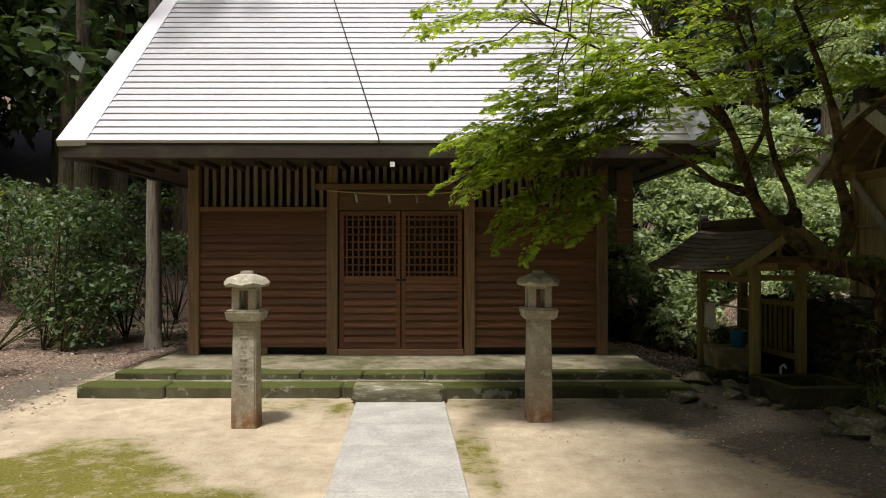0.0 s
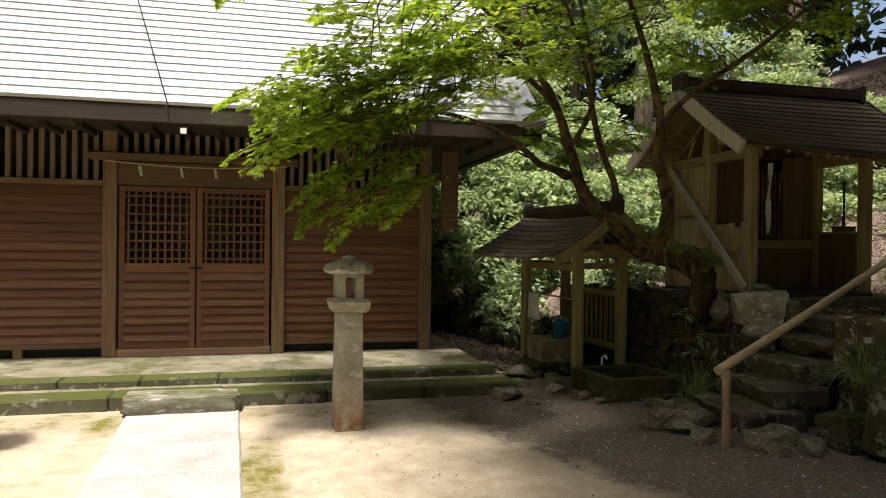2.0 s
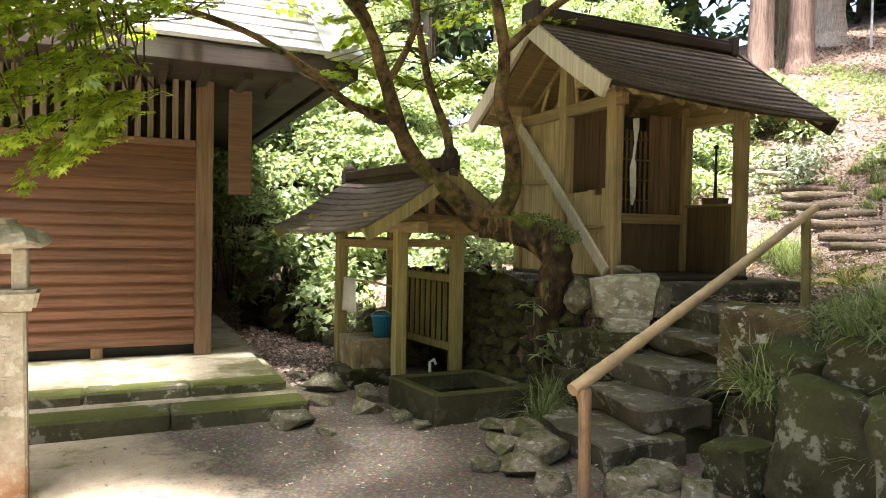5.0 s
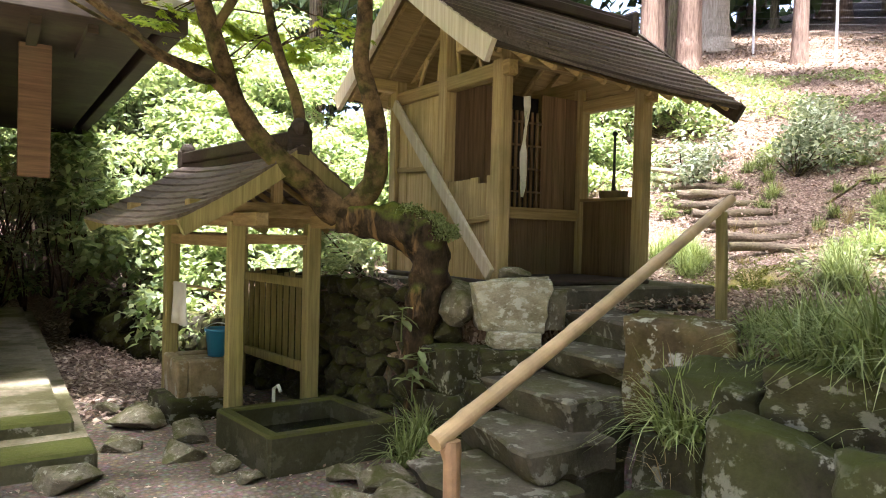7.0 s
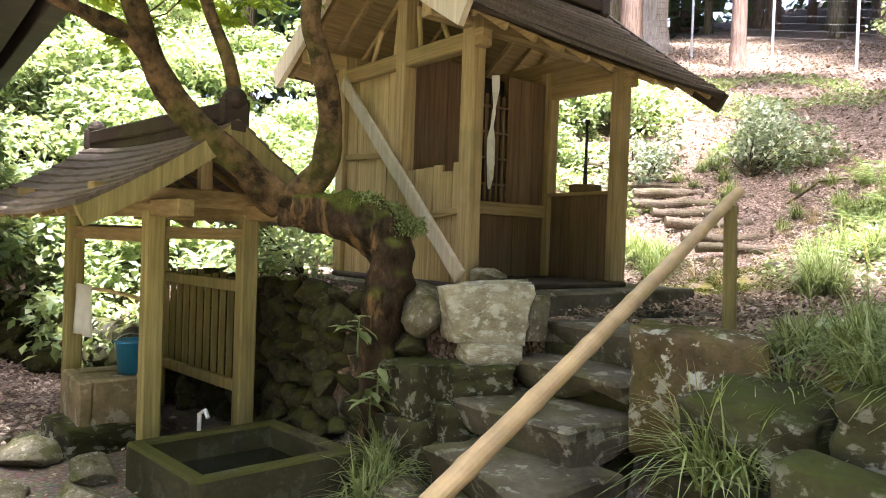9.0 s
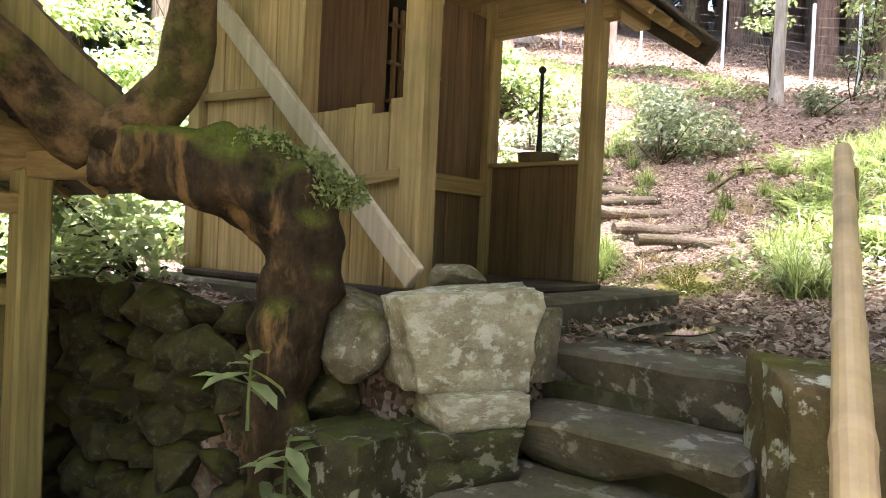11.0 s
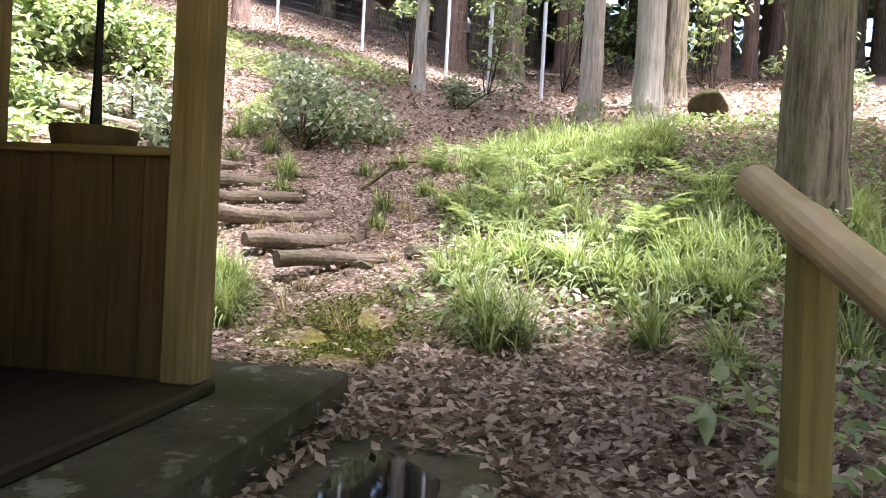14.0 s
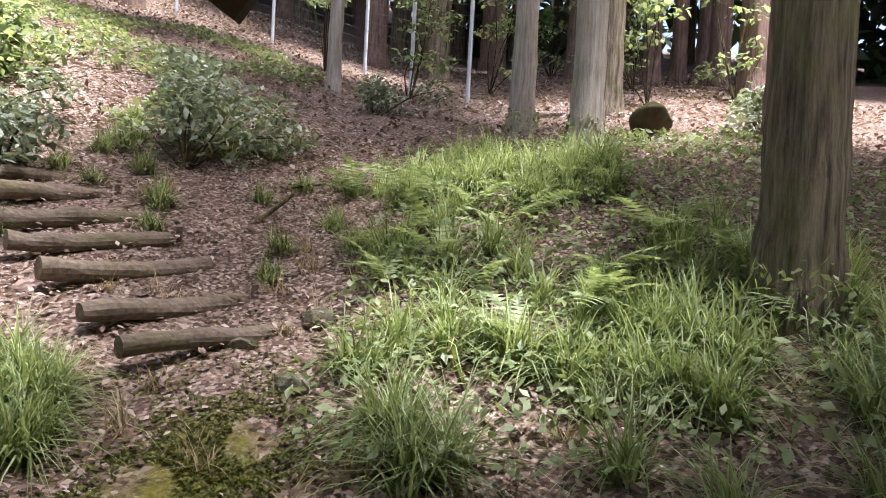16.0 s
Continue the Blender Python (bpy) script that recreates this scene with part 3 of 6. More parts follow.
def lattice_door(x0, x1):
    d = part("door", bx(x0, x0 + 0.06, HY0 - 0.075, HY0 - 0.035, 0.29, 2.15, 0.003), M_BOARD, hall, "red-brown panelled door with open square lattice above")
    part("stile", bx(x1 - 0.06, x1, HY0 - 0.075, HY0 - 0.035, 0.29, 2.15, 0.003), M_BOARD, d)
    for z0, z1 in ((0.29, 0.38), (1.17, 1.27), (2.09, 2.15)):
        part("rail", bx(x0 + 0.06, x1 - 0.06, HY0 - 0.07, HY0 - 0.036, z0, z1, 0.003), M_BOARD, d)
    n = 9
    for i in range(n):
        x = x0 + 0.06 + (x1 - x0 - 0.12) * (i + 0.5) / n
        part("lattice_bar", bx(x - 0.011, x + 0.011, HY0 - 0.066, HY0 - 0.05, 1.27, 2.09), M_BOARD, d)
    for i in range(8):
        z = 1.27 + 0.82 * (i + 0.5) / 8
        part("lattice_bar", bx(x0 + 0.06, x1 - 0.06, HY0 - 0.056, HY0 - 0.042, z - 0.011, z + 0.011), M_BOARD, d)
    for i in range(8):
        z = 0.38 + 0.79 * i / 8
        bm = bmesh.new()
        v = [bm.verts.new(p) for p in ((x0 + 0.06, HY0 - 0.082, z), (x1 - 0.06, HY0 - 0.082, z), (x1 - 0.06, HY0 - 0.05, z + 0.1), (x0 + 0.06, HY0 - 0.05, z + 0.1), (x0 + 0.06, HY0 - 0.045, z), (x1 - 0.06, HY0 - 0.045, z))]
        bm.faces.new(v[:4])
        bm.faces.new((v[0], v[4], v[5], v[1]))
        part("panel_board", bm, M_BOARD, d)
    return d


d1 = lattice_door(-1.40, -0.578)
d2 = lattice_door(-0.562, 0.26)
part("bolt", bx(-0.64, -0.50, HY0 - 0.10, HY0 - 0.078, 1.205, 1.235, 0.004), M_IRON_AND_SHADE, hall, "black iron sliding bolt")

# roof: steep front of long metal courses
EX0, EX1, EY, EZ, P, A, RUN = -4.79, 3.43, 8.62, 2.965, 1.2, 0.23, 3.4
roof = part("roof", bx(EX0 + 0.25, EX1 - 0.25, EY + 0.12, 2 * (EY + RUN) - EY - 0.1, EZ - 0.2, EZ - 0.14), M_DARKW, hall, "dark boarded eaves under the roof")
N = 40
for i in range(N):
    s0, s1 = RUN * i / N, RUN * (i + 1) / N + 0.012
    bm = bmesh.new()
    lift = 0.026
    quad = []
    for s, dz in ((s0, lift), (s1, 0.0)):
        quad.append([Vector((EX0 + A * s, EY + s, EZ + P * s + dz)), Vector((EX1 - A * s, EY + s, EZ + P * s + dz))])
    a, b = quad[0]
    c, d = quad[1]
    drop = Vector((0, 0.012, -lift - 0.008))
    vs = [bm.verts.new(p) for p in (a, b, d, c, a + drop, b + drop)]
    bm.faces.new((vs[0], vs[1], vs[2], vs[3]))
    bm.faces.new((vs[4], vs[5], vs[1], vs[0]))
    part("roof_panel", bm, M_ROOF, roof)
bm = bmesh.new()
R0, R1 = Vector((EX0 + A * RUN, EY + RUN, EZ + P * RUN)), Vector((EX1 - A * RUN, EY + RUN, EZ + P * RUN))
B0, B1 = Vector((EX0, EY + 2 * RUN, EZ)), Vector((EX1, EY + 2 * RUN, EZ))
F0, F1 = Vector((EX0, EY, EZ)), Vector((EX1, EY, EZ))
v = [bm.verts.new(p) for p in (R0, R1, B1, B0, F0, F1)]
bm.faces.new((v[0], v[1], v[2], v[3]))
bm.faces.new((v[0], v[3], v[4]))
bm.faces.new((v[1], v[5], v[2]))
part("rear_slope", bm, M_ROOF, roof)
for sx, xx in ((1, EX0), (-1, EX1)):
    bm = bmesh.new()
    ps = [Vector((xx - 0.02 * sx, EY - 0.02, EZ + 0.02)), Vector((xx + 0.34 * sx, EY - 0.005, EZ + 0.025)), Vector((xx + sx * (A * RUN + 0.12), EY + RUN, EZ + P * RUN + 0.03)), Vector((xx + sx * (A * RUN - 0.02), EY + RUN, EZ + P * RUN + 0.03))]
    vs = [bm.verts.new(p) for p in ps]
    bm.faces.new(vs if sx > 0 else vs[::-1])
    r = bmesh.ops.extrude_face_region(bm, geom=bm.faces[:])
    bmesh.ops.translate(bm, vec=(0, 0.03, -0.07), verts=[g for g in r["geom"] if isinstance(g, bmesh.types.BMVert)])
    part("verge", bm, M_ROOF, roof)
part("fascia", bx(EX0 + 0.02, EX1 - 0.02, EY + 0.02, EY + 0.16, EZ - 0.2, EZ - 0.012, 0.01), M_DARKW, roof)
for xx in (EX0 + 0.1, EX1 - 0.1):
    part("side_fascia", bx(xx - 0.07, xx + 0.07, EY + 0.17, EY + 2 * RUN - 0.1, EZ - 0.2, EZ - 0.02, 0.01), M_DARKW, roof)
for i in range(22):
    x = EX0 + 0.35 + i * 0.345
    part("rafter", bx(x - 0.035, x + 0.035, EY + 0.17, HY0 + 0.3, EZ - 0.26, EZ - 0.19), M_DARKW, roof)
cable = tube([(-1.95, EY + 2.7, EZ + P * 2.7 + 0.04), (-0.80, EY, EZ + 0.05), (-0.79, EY - 0.03, EZ - 0.05)], [0.008] * 3, 6)
tagged(link("roof_cable", cable, M_IRON_AND_SHADE), "thin black cable running down the metal roof", "cable")

# straw rope with paper streamers over the door
rope = thing("sacred_rope", (-0.6, 9.3, 2.4), "thin straw rope with white paper tags over doors", "rope")
pts = [(-1.55 + 2.0 * t, 9.28, 2.42 - 0.05 * math.sin(math.pi * t)) for t in np.linspace(0, 1, 12)]
part("rope", tube(pts, [0.008] * 12, 6), M_ROPE, rope)
for x, z in ((-1.17, 2.37), (-0.73, 2.36), (-0.36, 2.36), (0.1, 2.36)):
    part("paper_tag", beam((x, 9.27, z), (x + 0.02, 9.26, z - 0.11), 0.05, 0.004, 0), M_PAPER, rope)
pt = tagged(link("paper_tag", bx(-0.66, -0.6, 8.62, 8.63, 2.66, 2.72), M_PAPER), "small white paper tag under the eaves", "paper")

# stepping stone and path
me = rock_mesh("step_stone", 3, M_STONE, 0.92, 3)
st = tagged(put("step_stone", me), "long rough pale stone step before the hall platform", "stone step")
st.matrix_world = pose(-0.46, 7.42, 0.075) @ Matrix.Diagonal((1.0, 0.36, 0.2, 1))
path = thing("stone_path", (-0.4, 5, 0), "straight pale concrete slab path leading to the hall", "path", kind="structure")
ys = [7.38, 6.35, 5.6, 4.55, 3.3, 1.9, 0.4, -1.4, -3.2]
for y1, y0 in zip(ys, ys[1:]):
    cx = lambda y: -0.46 + (7.5 - y) * 0.055
    bm = bmesh.new()
    box(bm, Matrix.Translation((cx((y0 + y1) / 2), (y0 + y1) / 2, 0.0)), 0.94, y1 - y0 - 0.012, 0.05, 0.012)
    for v in bm.verts:
        v.co.x += cx(v.co.y) - cx((y0 + y1) / 2)
    part("slab", bm, M_PATH, path)


# ---------------------------------------------------------------- stone lanterns
def lantern():
    t = thing("stone_lantern", (0, 0, 0), "weathered granite lantern on a square post with rusty foot", "stone lantern", "lanterns before the hall")

    def prism(z0, z1, w0, w1, bevel, name, label=""):
        bm = bmesh.new()
        box(bm, Matrix.Translation((0, 0, (z0 + z1) / 2)), 1, 1, z1 - z0, 0)
        for v in bm.verts:
            w = w0 if v.co.z < (z0 + z1) / 2 else w1
            v.co.x, v.co.y = v.co.x * w, v.co.y * w
        bmesh.ops.bevel(bm, geom=bm.edges[:], offset=bevel, segments=2, affect="EDGES")
        bmesh.ops.subdivide_edges(bm, edges=bm.edges[:], cuts=2, use_grid_fill=True)
        for v in bm.verts:
            v.co += v.co.normalized() * noise.noise(v.co * 9) * 0.006
        return part(name, bm, M_LANT, t, label)

    prism(-0.05, 0.96, 0.235, 0.205, 0.012, "post")
    prism(0.955, 1.065, 0.29, 0.335, 0.018, "slab")
    for x in (-0.075, 0.075):
        for y in (-0.075, 0.075):
            part("fire_box_pillar", bx(x - 0.036, x + 0.036, y - 0.036, y + 0.036, 1.06, 1.27, 0.008), M_LANT, t)
    part("fire_box_head", bx(-0.105, 0.105, -0.105, 0.105, 1.245, 1.285, 0.006), M_LANT, t)
    bm = bmesh.new()
    prof = ((0.0, 1.425), (0.055, 1.42), (0.06, 1.395), (0.10, 1.385), (0.175, 1.345), (0.205, 1.305), (0.2, 1.285), (0.12, 1.272), (0.0, 1.272))
    rings = []
    for r, z in prof:
        ring = []
        for k in range(24):
            a = 2 * math.pi * k / 24
            rr = r * (1 + 0.05 * math.cos(6 * a) * (r > 0.12))
            ring.append(bm.verts.new((rr * math.cos(a), rr * math.sin(a), z + 0.012 * math.cos(6 * a) * (r > 0.16))))
        rings.append(ring)
    for r0, r1 in zip(rings, rings[1:]):
        for k in range(24):
            bm.faces.new((r1[k], r1[(k + 1) % 24], r0[(k + 1) % 24], r0[k]))
    bmesh.ops.remove_doubles(bm, verts=bm.verts[:], dist=0.0005)
    part("roof", bm, M_LANT, t, "mushroom-shaped lichened stone cap")
    for i, z in enumerate((0.82, 0.74, 0.62, 0.54, 0.46, 0.38)):
        bm = bmesh.new()
        box(bm, Matrix.Translation((0.0, -0.1105 - 0.005 * (0.9 - z), z)), 0.07 - 0.02 * (i % 3 == 1), 0.006, 0.012, 0)
        box(bm, Matrix.Translation((0.005, -0.1105 - 0.005 * (0.9 - z), z - 0.028)), 0.014, 0.006, 0.04, 0)
        part("carved_mark", bm, M_LANT, t)
    return t


lan = lantern()
lan.location = (-1.825, 6.45, 0)
lan2 = copy_thing(lan, pose(0.92, 6.68, 0, 0, 0, 4))


# ---------------------------------------------------------------- wash shelter
shelter = thing("wash_shelter", (3.8, 8.6, 0.0), "small mossy timber shelter with shingled gable roof over basin", "shelter")
W1, W2, W0, W3 = (Vector(p) for p in ((3.6, 8.0, 0), (4.18, 8.1, 0), (3.44, 9.2, 0), (4.02, 9.3, 0)))
TOP = 1.42
for p in (W1, W2, W0, W3):
    part("post", beam(p + Vector((0, 0, 0.02)), p + Vector((0, 0, TOP)), 0.105, 0.105, 0.01), M_MOSSW, shelter)
up = Vector((0, 0, 1))
for a, b in ((W1, W0), (W2, W3)):
    d = (b - a).normalized() * 0.38
    part("eave_beam", beam(a - d + up * 1.43, b + d + up * 1.43, 0.09, 0.09), M_HUTY, shelter)
for a, b in ((W1, W2), (W0, W3)):
    d = (b - a).normalized() * 0.34
    part("cross_beam", beam(a - d + up * 1.50, b + d + up * 1.50, 0.08, 0.10), M_HUTX, shelter)
    part("tie", beam(a + up * 1.30, b + up * 1.30, 0.05, 0.07), M_HUTX, shelter)
    m = (a + b) / 2
    part("king_post", beam(m + up * 1.55, m + up * 1.80, 0.07, 0.07), M_HUTV, shelter)
part("tie", beam(W0 + up * 1.28, W1 + up * 1.28, 0.05, 0.08), M_HUTY, shelter)
AX, CROSS = (W0 - W1).normalized(), (W2 - W1).normalized()
MID = (W1 + W2) / 2


def wash_roof_point(u, v, side):
    """u metres along the ridge from the front gable, v from ridge (0) to eave (1)."""
    z = 1.87 - 0.60 * v + 0.10 * v * v
    sag = 0.05 * ((u - 1.05) / 1.05) ** 2
    return MID + AX * (u - 0.36) + CROSS * side * (0.80 * v) + up * (z + sag)


wroof = part("roof", beam(wash_roof_point(0, 0, 1) - up * 0.03, wash_roof_point(2.1, 0, 1) - up * 0.03, 0.10, 0.06), M_DARKW, shelter, "curved dark wooden shingle roof")
for side in (-1, 1):
    for i in range(9):
        v0, v1 = i / 9, (i + 1.25) / 9
        for j in range(4):
            bm = bmesh.new()
            u0, u1 = 2.1 * j / 4 + 0.004, 2.1 * (j + 1) / 4 - 0.004
            q = [wash_roof_point(u, v, side) + up * dz for u, v, dz in ((u0, v0, 0.012), (u1, v0, 0.012), (u1, v1, 0.03), (u0, v1, 0.03))]
            lo = [p - up * 0.022 for p in q]
            vs = [bm.verts.new(p) for p in q + lo]
            for f in ((0, 1, 2, 3), (7, 6, 5, 4), (0, 4, 5, 1), (1, 5, 6, 2), (2, 6, 7, 3), (3, 7, 4, 0)):
                bm.faces.new([vs[k] for k in f])
            part("shingle", bm, M_SHING, wroof)
    for u in (0.02, 2.08):
        part("barge_board", strip([wash_roof_point(u, i / 6, side) - up * 0.055 for i in range(7)], 0.035, 0.10), M_MOSSW, shelter)
    for k in range(8):
        u = 0.15 + k * 0.257
        part("rafter", beam(wash_roof_point(u, 0.05, side) - up * 0.05, wash_roof_point(u, 0.97, side) - up * 0.02, 0.03, 0.04), M_HUTX, shelter)
part("ridge_cap", beam(wash_roof_point(0.05, 0, 1) + up * 0.06, wash_roof_point(2.05, 0, 1) + up * 0.06, 0.11, 0.10, 0.012), M_DARKW, shelter)
for u in (0.05, 2.05):
    bm = bmesh.new()
    bmesh.ops.create_uvsphere(bm, u_segments=10, v_segments=8, radius=0.065, matrix=Matrix.Translation(wash_roof_point(u, 0, 1) + up * 0.13))
    box(bm, Matrix.Translation(wash_roof_point(u, 0, 1) + up * 0.05), 0.17, 0.05, 0.17, 0.02)
    part("ridge_ornament", bm, M_DARKW, shelter)
for z in (0.36, 0.98):
    part("fence_rail", beam(W3 + up * z, W2 + up * z, 0.04, 0.07), M_MOSSW, shelter)
for i in range(11):
    p = W3.lerp(W2, (i + 0.7) / 12)
    part("picket", beam(p + up * 0.33 + CROSS * 0.03, p + up * (1.03 + 0.012 * (i % 3)) + CROSS * 0.03, 0.036, 0.018, 0.002), M_MOSSW, shelter)

trough = thing("stone_trough", (3.86, 7.4, 0), "low square stone trough with bright moss along its rim", "trough")
C = [Vector(p) for p in ((3.47, 7.74, 0), (3.55, 7.06, 0), (4.3, 7.08, 0), (4.22, 7.76, 0))]
for i in range(4):
    a, b = C[i], C[(i + 1) % 4]
    d = (b - a).normalized() * 0.04
    bm = beam(a - d * (i % 2) + up * 0.05, b + d * (i % 2) + up * 0.05, 0.085, 0.36, 0.014)
    part("side", bm, M_BASIN, trough)
part("floor", bx(3.55, 4.22, 7.1, 7.72, -0.02, 0.04), M_BASIN, trough)
mw, nt, b = shader("still_water")
b.inputs["Base Color"].default_value = (0.012, 0.014, 0.01, 1)
b.inputs["Roughness"].default_value = 0.04
tagged(link("trough_water", bx(3.56, 4.21, 7.12, 7.70, 0.041, 0.10), mw), "dark still water lying in the trough", "water")

rocks = [rock_mesh("rock", i, M_STONE, 0.55) for i in range(6)]
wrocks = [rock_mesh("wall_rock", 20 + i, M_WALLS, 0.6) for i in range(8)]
srocks = [rock_mesh("slab_rock", 40 + i, M_STEP, 0.85, 3) for i in range(6)]


def rock(name, at, size, yaw=0, meshes=rocks, k=0, label="rough mossy field stone half sunk in ground", group="loose stones", category="stone", tip=0):
    ob = tagged(put(name, meshes[k % len(meshes)]), label, category, group)
    ob.matrix_world = pose(*at, tip, 0, yaw) @ Matrix.Diagonal((*size, 1))
    return ob


rock("basin_boulder", (3.5, 8.62, 0.06), (0.56, 0.5, 0.24), 10, [rock_mesh("boulder", 61, M_BANK, 0.8, 3)], 0, "flat mossy stone under the water basin", "", "stone")
hewn = thing("water_basin", (3.53, 8.62, 0.16), "square hewn tan stone water basin under shelter", "basin")
for k, (x0, x1, y0, y1) in enumerate(((3.32, 3.40, 8.38, 8.84), (3.67, 3.75, 8.38, 8.84), (3.40, 3.67, 8.38, 8.46), (3.40, 3.67, 8.76, 8.84), (3.40, 3.67, 8.46, 8.76))):
    bm = bx(x0, x1, y0, y1, 0.15, 0.43 if k < 4 else 0.41, 0.012)
    bmesh.ops.subdivide_edges(bm, edges=bm.edges[:], cuts=3, use_grid_fill=True)
    for v in bm.verts:
        v.co += Vector((noise.noise(v.co * 9), noise.noise(v.co * 9 + Vector((4, 0, 0))), 0.3 * noise.noise(v.co * 7))) * 0.012
    part("side" if k < 4 else "hollow", bm, M_HEWN, hewn)
# bucket
bucket = thing("bucket", (3.66, 8.6, 0.43), "light blue plastic bucket on the stone basin", "bucket")
bm = bmesh.new()
prof = ((0.0, 0.0), (0.075, 0.0), (0.095, 0.19), (0.105, 0.19), (0.105, 0.205), (0.092, 0.205), (0.07, 0.012), (0.0, 0.012))
rings = [[bm.verts.new((3.66 + r * math.cos(a), 8.6 + r * math.sin(a), 0.42 + z)) for a in np.linspace(0, 2 * math.pi, 21)[:-1]] for r, z in prof]
for r0, r1 in zip(rings, rings[1:]):
    for k in range(20):
        bm.faces.new((r0[k], r0[(k + 1) % 20], r1[(k + 1) % 20], r1[k]))
bmesh.ops.remove_doubles(bm, verts=bm.verts[:], dist=0.0005)
part("body", bm, M_BLUE, bucket, smooth=True)
part("handle", tube([(3.66 + 0.1 * math.cos(a), 8.6 + 0.03 * math.sin(a), 0.6 + 0.06 * math.sin(a)) for a in np.linspace(0, math.pi, 9)], [0.004] * 9, 6), M_GALV, bucket)
# towel on its bar
rail_bar = tagged(link("towel_bar", tube([W0 + up * 0.92, W0.lerp(W1, 0.5) + up * 0.93, W1 + up * 0.92], [0.011] * 3, 8), M_BAMB), "thin bamboo bar tied between shelter posts", "bar")
bm = bmesh.new()
rows_ = []
for i in range(9):
    t = i / 8
    p = W0.lerp(W1, 0.08 + 0.22 * t)
    col = []
    for k in range(6):
        z = 0.945 - 0.33 * k / 5
        col.append(bm.verts.new(p + Vector((-0.016 - 0.014 * math.sin(t * 9 + k * 0.3) * (k / 5), 0, z))))
    rows_.append(col)
for a, b in zip(rows_, rows_[1:]):
    for k in range(5):
        bm.faces.new((a[k], b[k], b[k + 1], a[k + 1]))
r = bmesh.ops.extrude_face_region(bm, geom=bm.faces[:])
bmesh.ops.translate(bm, vec=(0.004, 0, 0), verts=[g for g in r["geom"] if isinstance(g, bmesh.types.BMVert)])
tagged(link("towel", bm, M_CLOTH, smooth=True), "white cotton towel hanging from the bamboo bar", "towel")
tagged(link("water_pipe", tube([(3.83, 7.86, 0.0), (3.83, 7.86, 0.3), (3.84, 7.80, 0.33), (3.84, 7.76, 0.3)], [0.012] * 4, 8), M_GALV), "short metal water pipe beside the trough", "pipe")

# ---------------------------------------------------------------- small shrine hut on the terrace
SX0, SX1, SY0, SYM, SY1, SZ = 5.28, 6.76, 7.32, 8.04, 8.84, 1.04
base = thing("hut_base", (6.2, 8, 0.9), "low flat concrete plinth under the wooden hut", "plinth", kind="structure")
part("plinth", bx(5.12, 7.32, 6.98, 9.1, 0.70, 1.0, 0.015), M_STEP, base)
hut = thing("shrine_hut", (6.0, 8.0, 1.0), "weathered tan plank hut with open porch and shingle roof", "hut")
part("floor_sill", bx(SX0 - 0.06, SX1 + 0.06, SY0 - 0.07, SY1 + 0.05, 1.0, SZ, 0.01), M_DARKW, hut)
for x in (SX0, SX1):
    for y in (SY0, SYM, SY1):
        zt = 2.72 if y != SYM else 3.2
        part("post", bx(x - 0.055, x + 0.055, y - 0.055, y + 0.055, SZ, zt if x == SX0 or y != SYM else 2.72, 0.008), M_HUTV, hut, "pale mossy squared post" if y == SY0 else "")
for y in (SY0, SY1):
    part("eave_beam", bx(4.9, 7.4, y - 0.05, y + 0.05, 2.62, 2.72, 0.008), M_HUTX, hut)
for x in (SX0, SX1):
    part("cross_beam", bx(x - 0.045, x + 0.045, SY0 - 0.12, SY1 + 0.12, 2.50, 2.61, 0.008), M_HUTY, hut)


def planks(parent_name, x0, y0, x1, y1, z0, z1, n, mat, uneven=0.0, seed=0, gap=0.003):
    """Upright boards side by side from (x0, y0) to (x1, y1)."""
    r = random.Random(seed)
    a, b = Vector((x0, y0, 0)), Vector((x1, y1, 0))
    wall = None
    w = (b - a).length / n
    d = (b - a).normalized()
    for i in range(n):
        p = a.lerp(b, (i + 0.5) / n)
        top = z1 + r.uniform(-uneven, uneven)
        side = d.cross(up)
        bm = bmesh.new()
        m = Matrix((d, side, up)).transposed().to_4x4()
        m.translation = p + up * ((z0 + top) / 2) + side * r.uniform(-0.003, 0.003)
        box(bm, m, w - gap, 0.018, top - z0, 0.002)
        if wall is None:
            wall = part(parent_name, bm, mat, hut)
        else:
            part("plank", bm, mat, wall)
    return wall


planks("west_wall", SX0, SYM + 0.056, SX0, SY1 - 0.056, SZ, 2.50, 5, M_HUTV, 0, 1)
planks("porch_parapet", SX0, SY0 + 0.056, SX0, SYM - 0.056, SZ, 1.78, 6, M_HUTV, 0.03, 2)
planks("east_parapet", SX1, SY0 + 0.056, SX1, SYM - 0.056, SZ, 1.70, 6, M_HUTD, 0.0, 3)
planks("east_wall", SX1, SYM + 0.056, SX1, SY1 - 0.056, SZ, 2.50, 6, M_HUTV, 0.0, 4)
planks("rear_wall", SX0 + 0.056, SY1, SX1 - 0.056, SY1, SZ, 2.62, 9, M_HUTV, 0.0, 5)
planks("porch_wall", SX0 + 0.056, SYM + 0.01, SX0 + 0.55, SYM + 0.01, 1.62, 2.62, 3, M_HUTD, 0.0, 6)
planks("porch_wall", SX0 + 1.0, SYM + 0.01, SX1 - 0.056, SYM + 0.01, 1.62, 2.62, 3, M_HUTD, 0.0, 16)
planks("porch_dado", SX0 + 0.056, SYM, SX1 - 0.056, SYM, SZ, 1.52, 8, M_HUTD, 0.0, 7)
part("porch_rail", bx(SX0 + 0.056, SX1 - 0.056, SYM - 0.04, SYM + 0.02, 1.52, 1.62, 0.005), M_HUTX, hut)
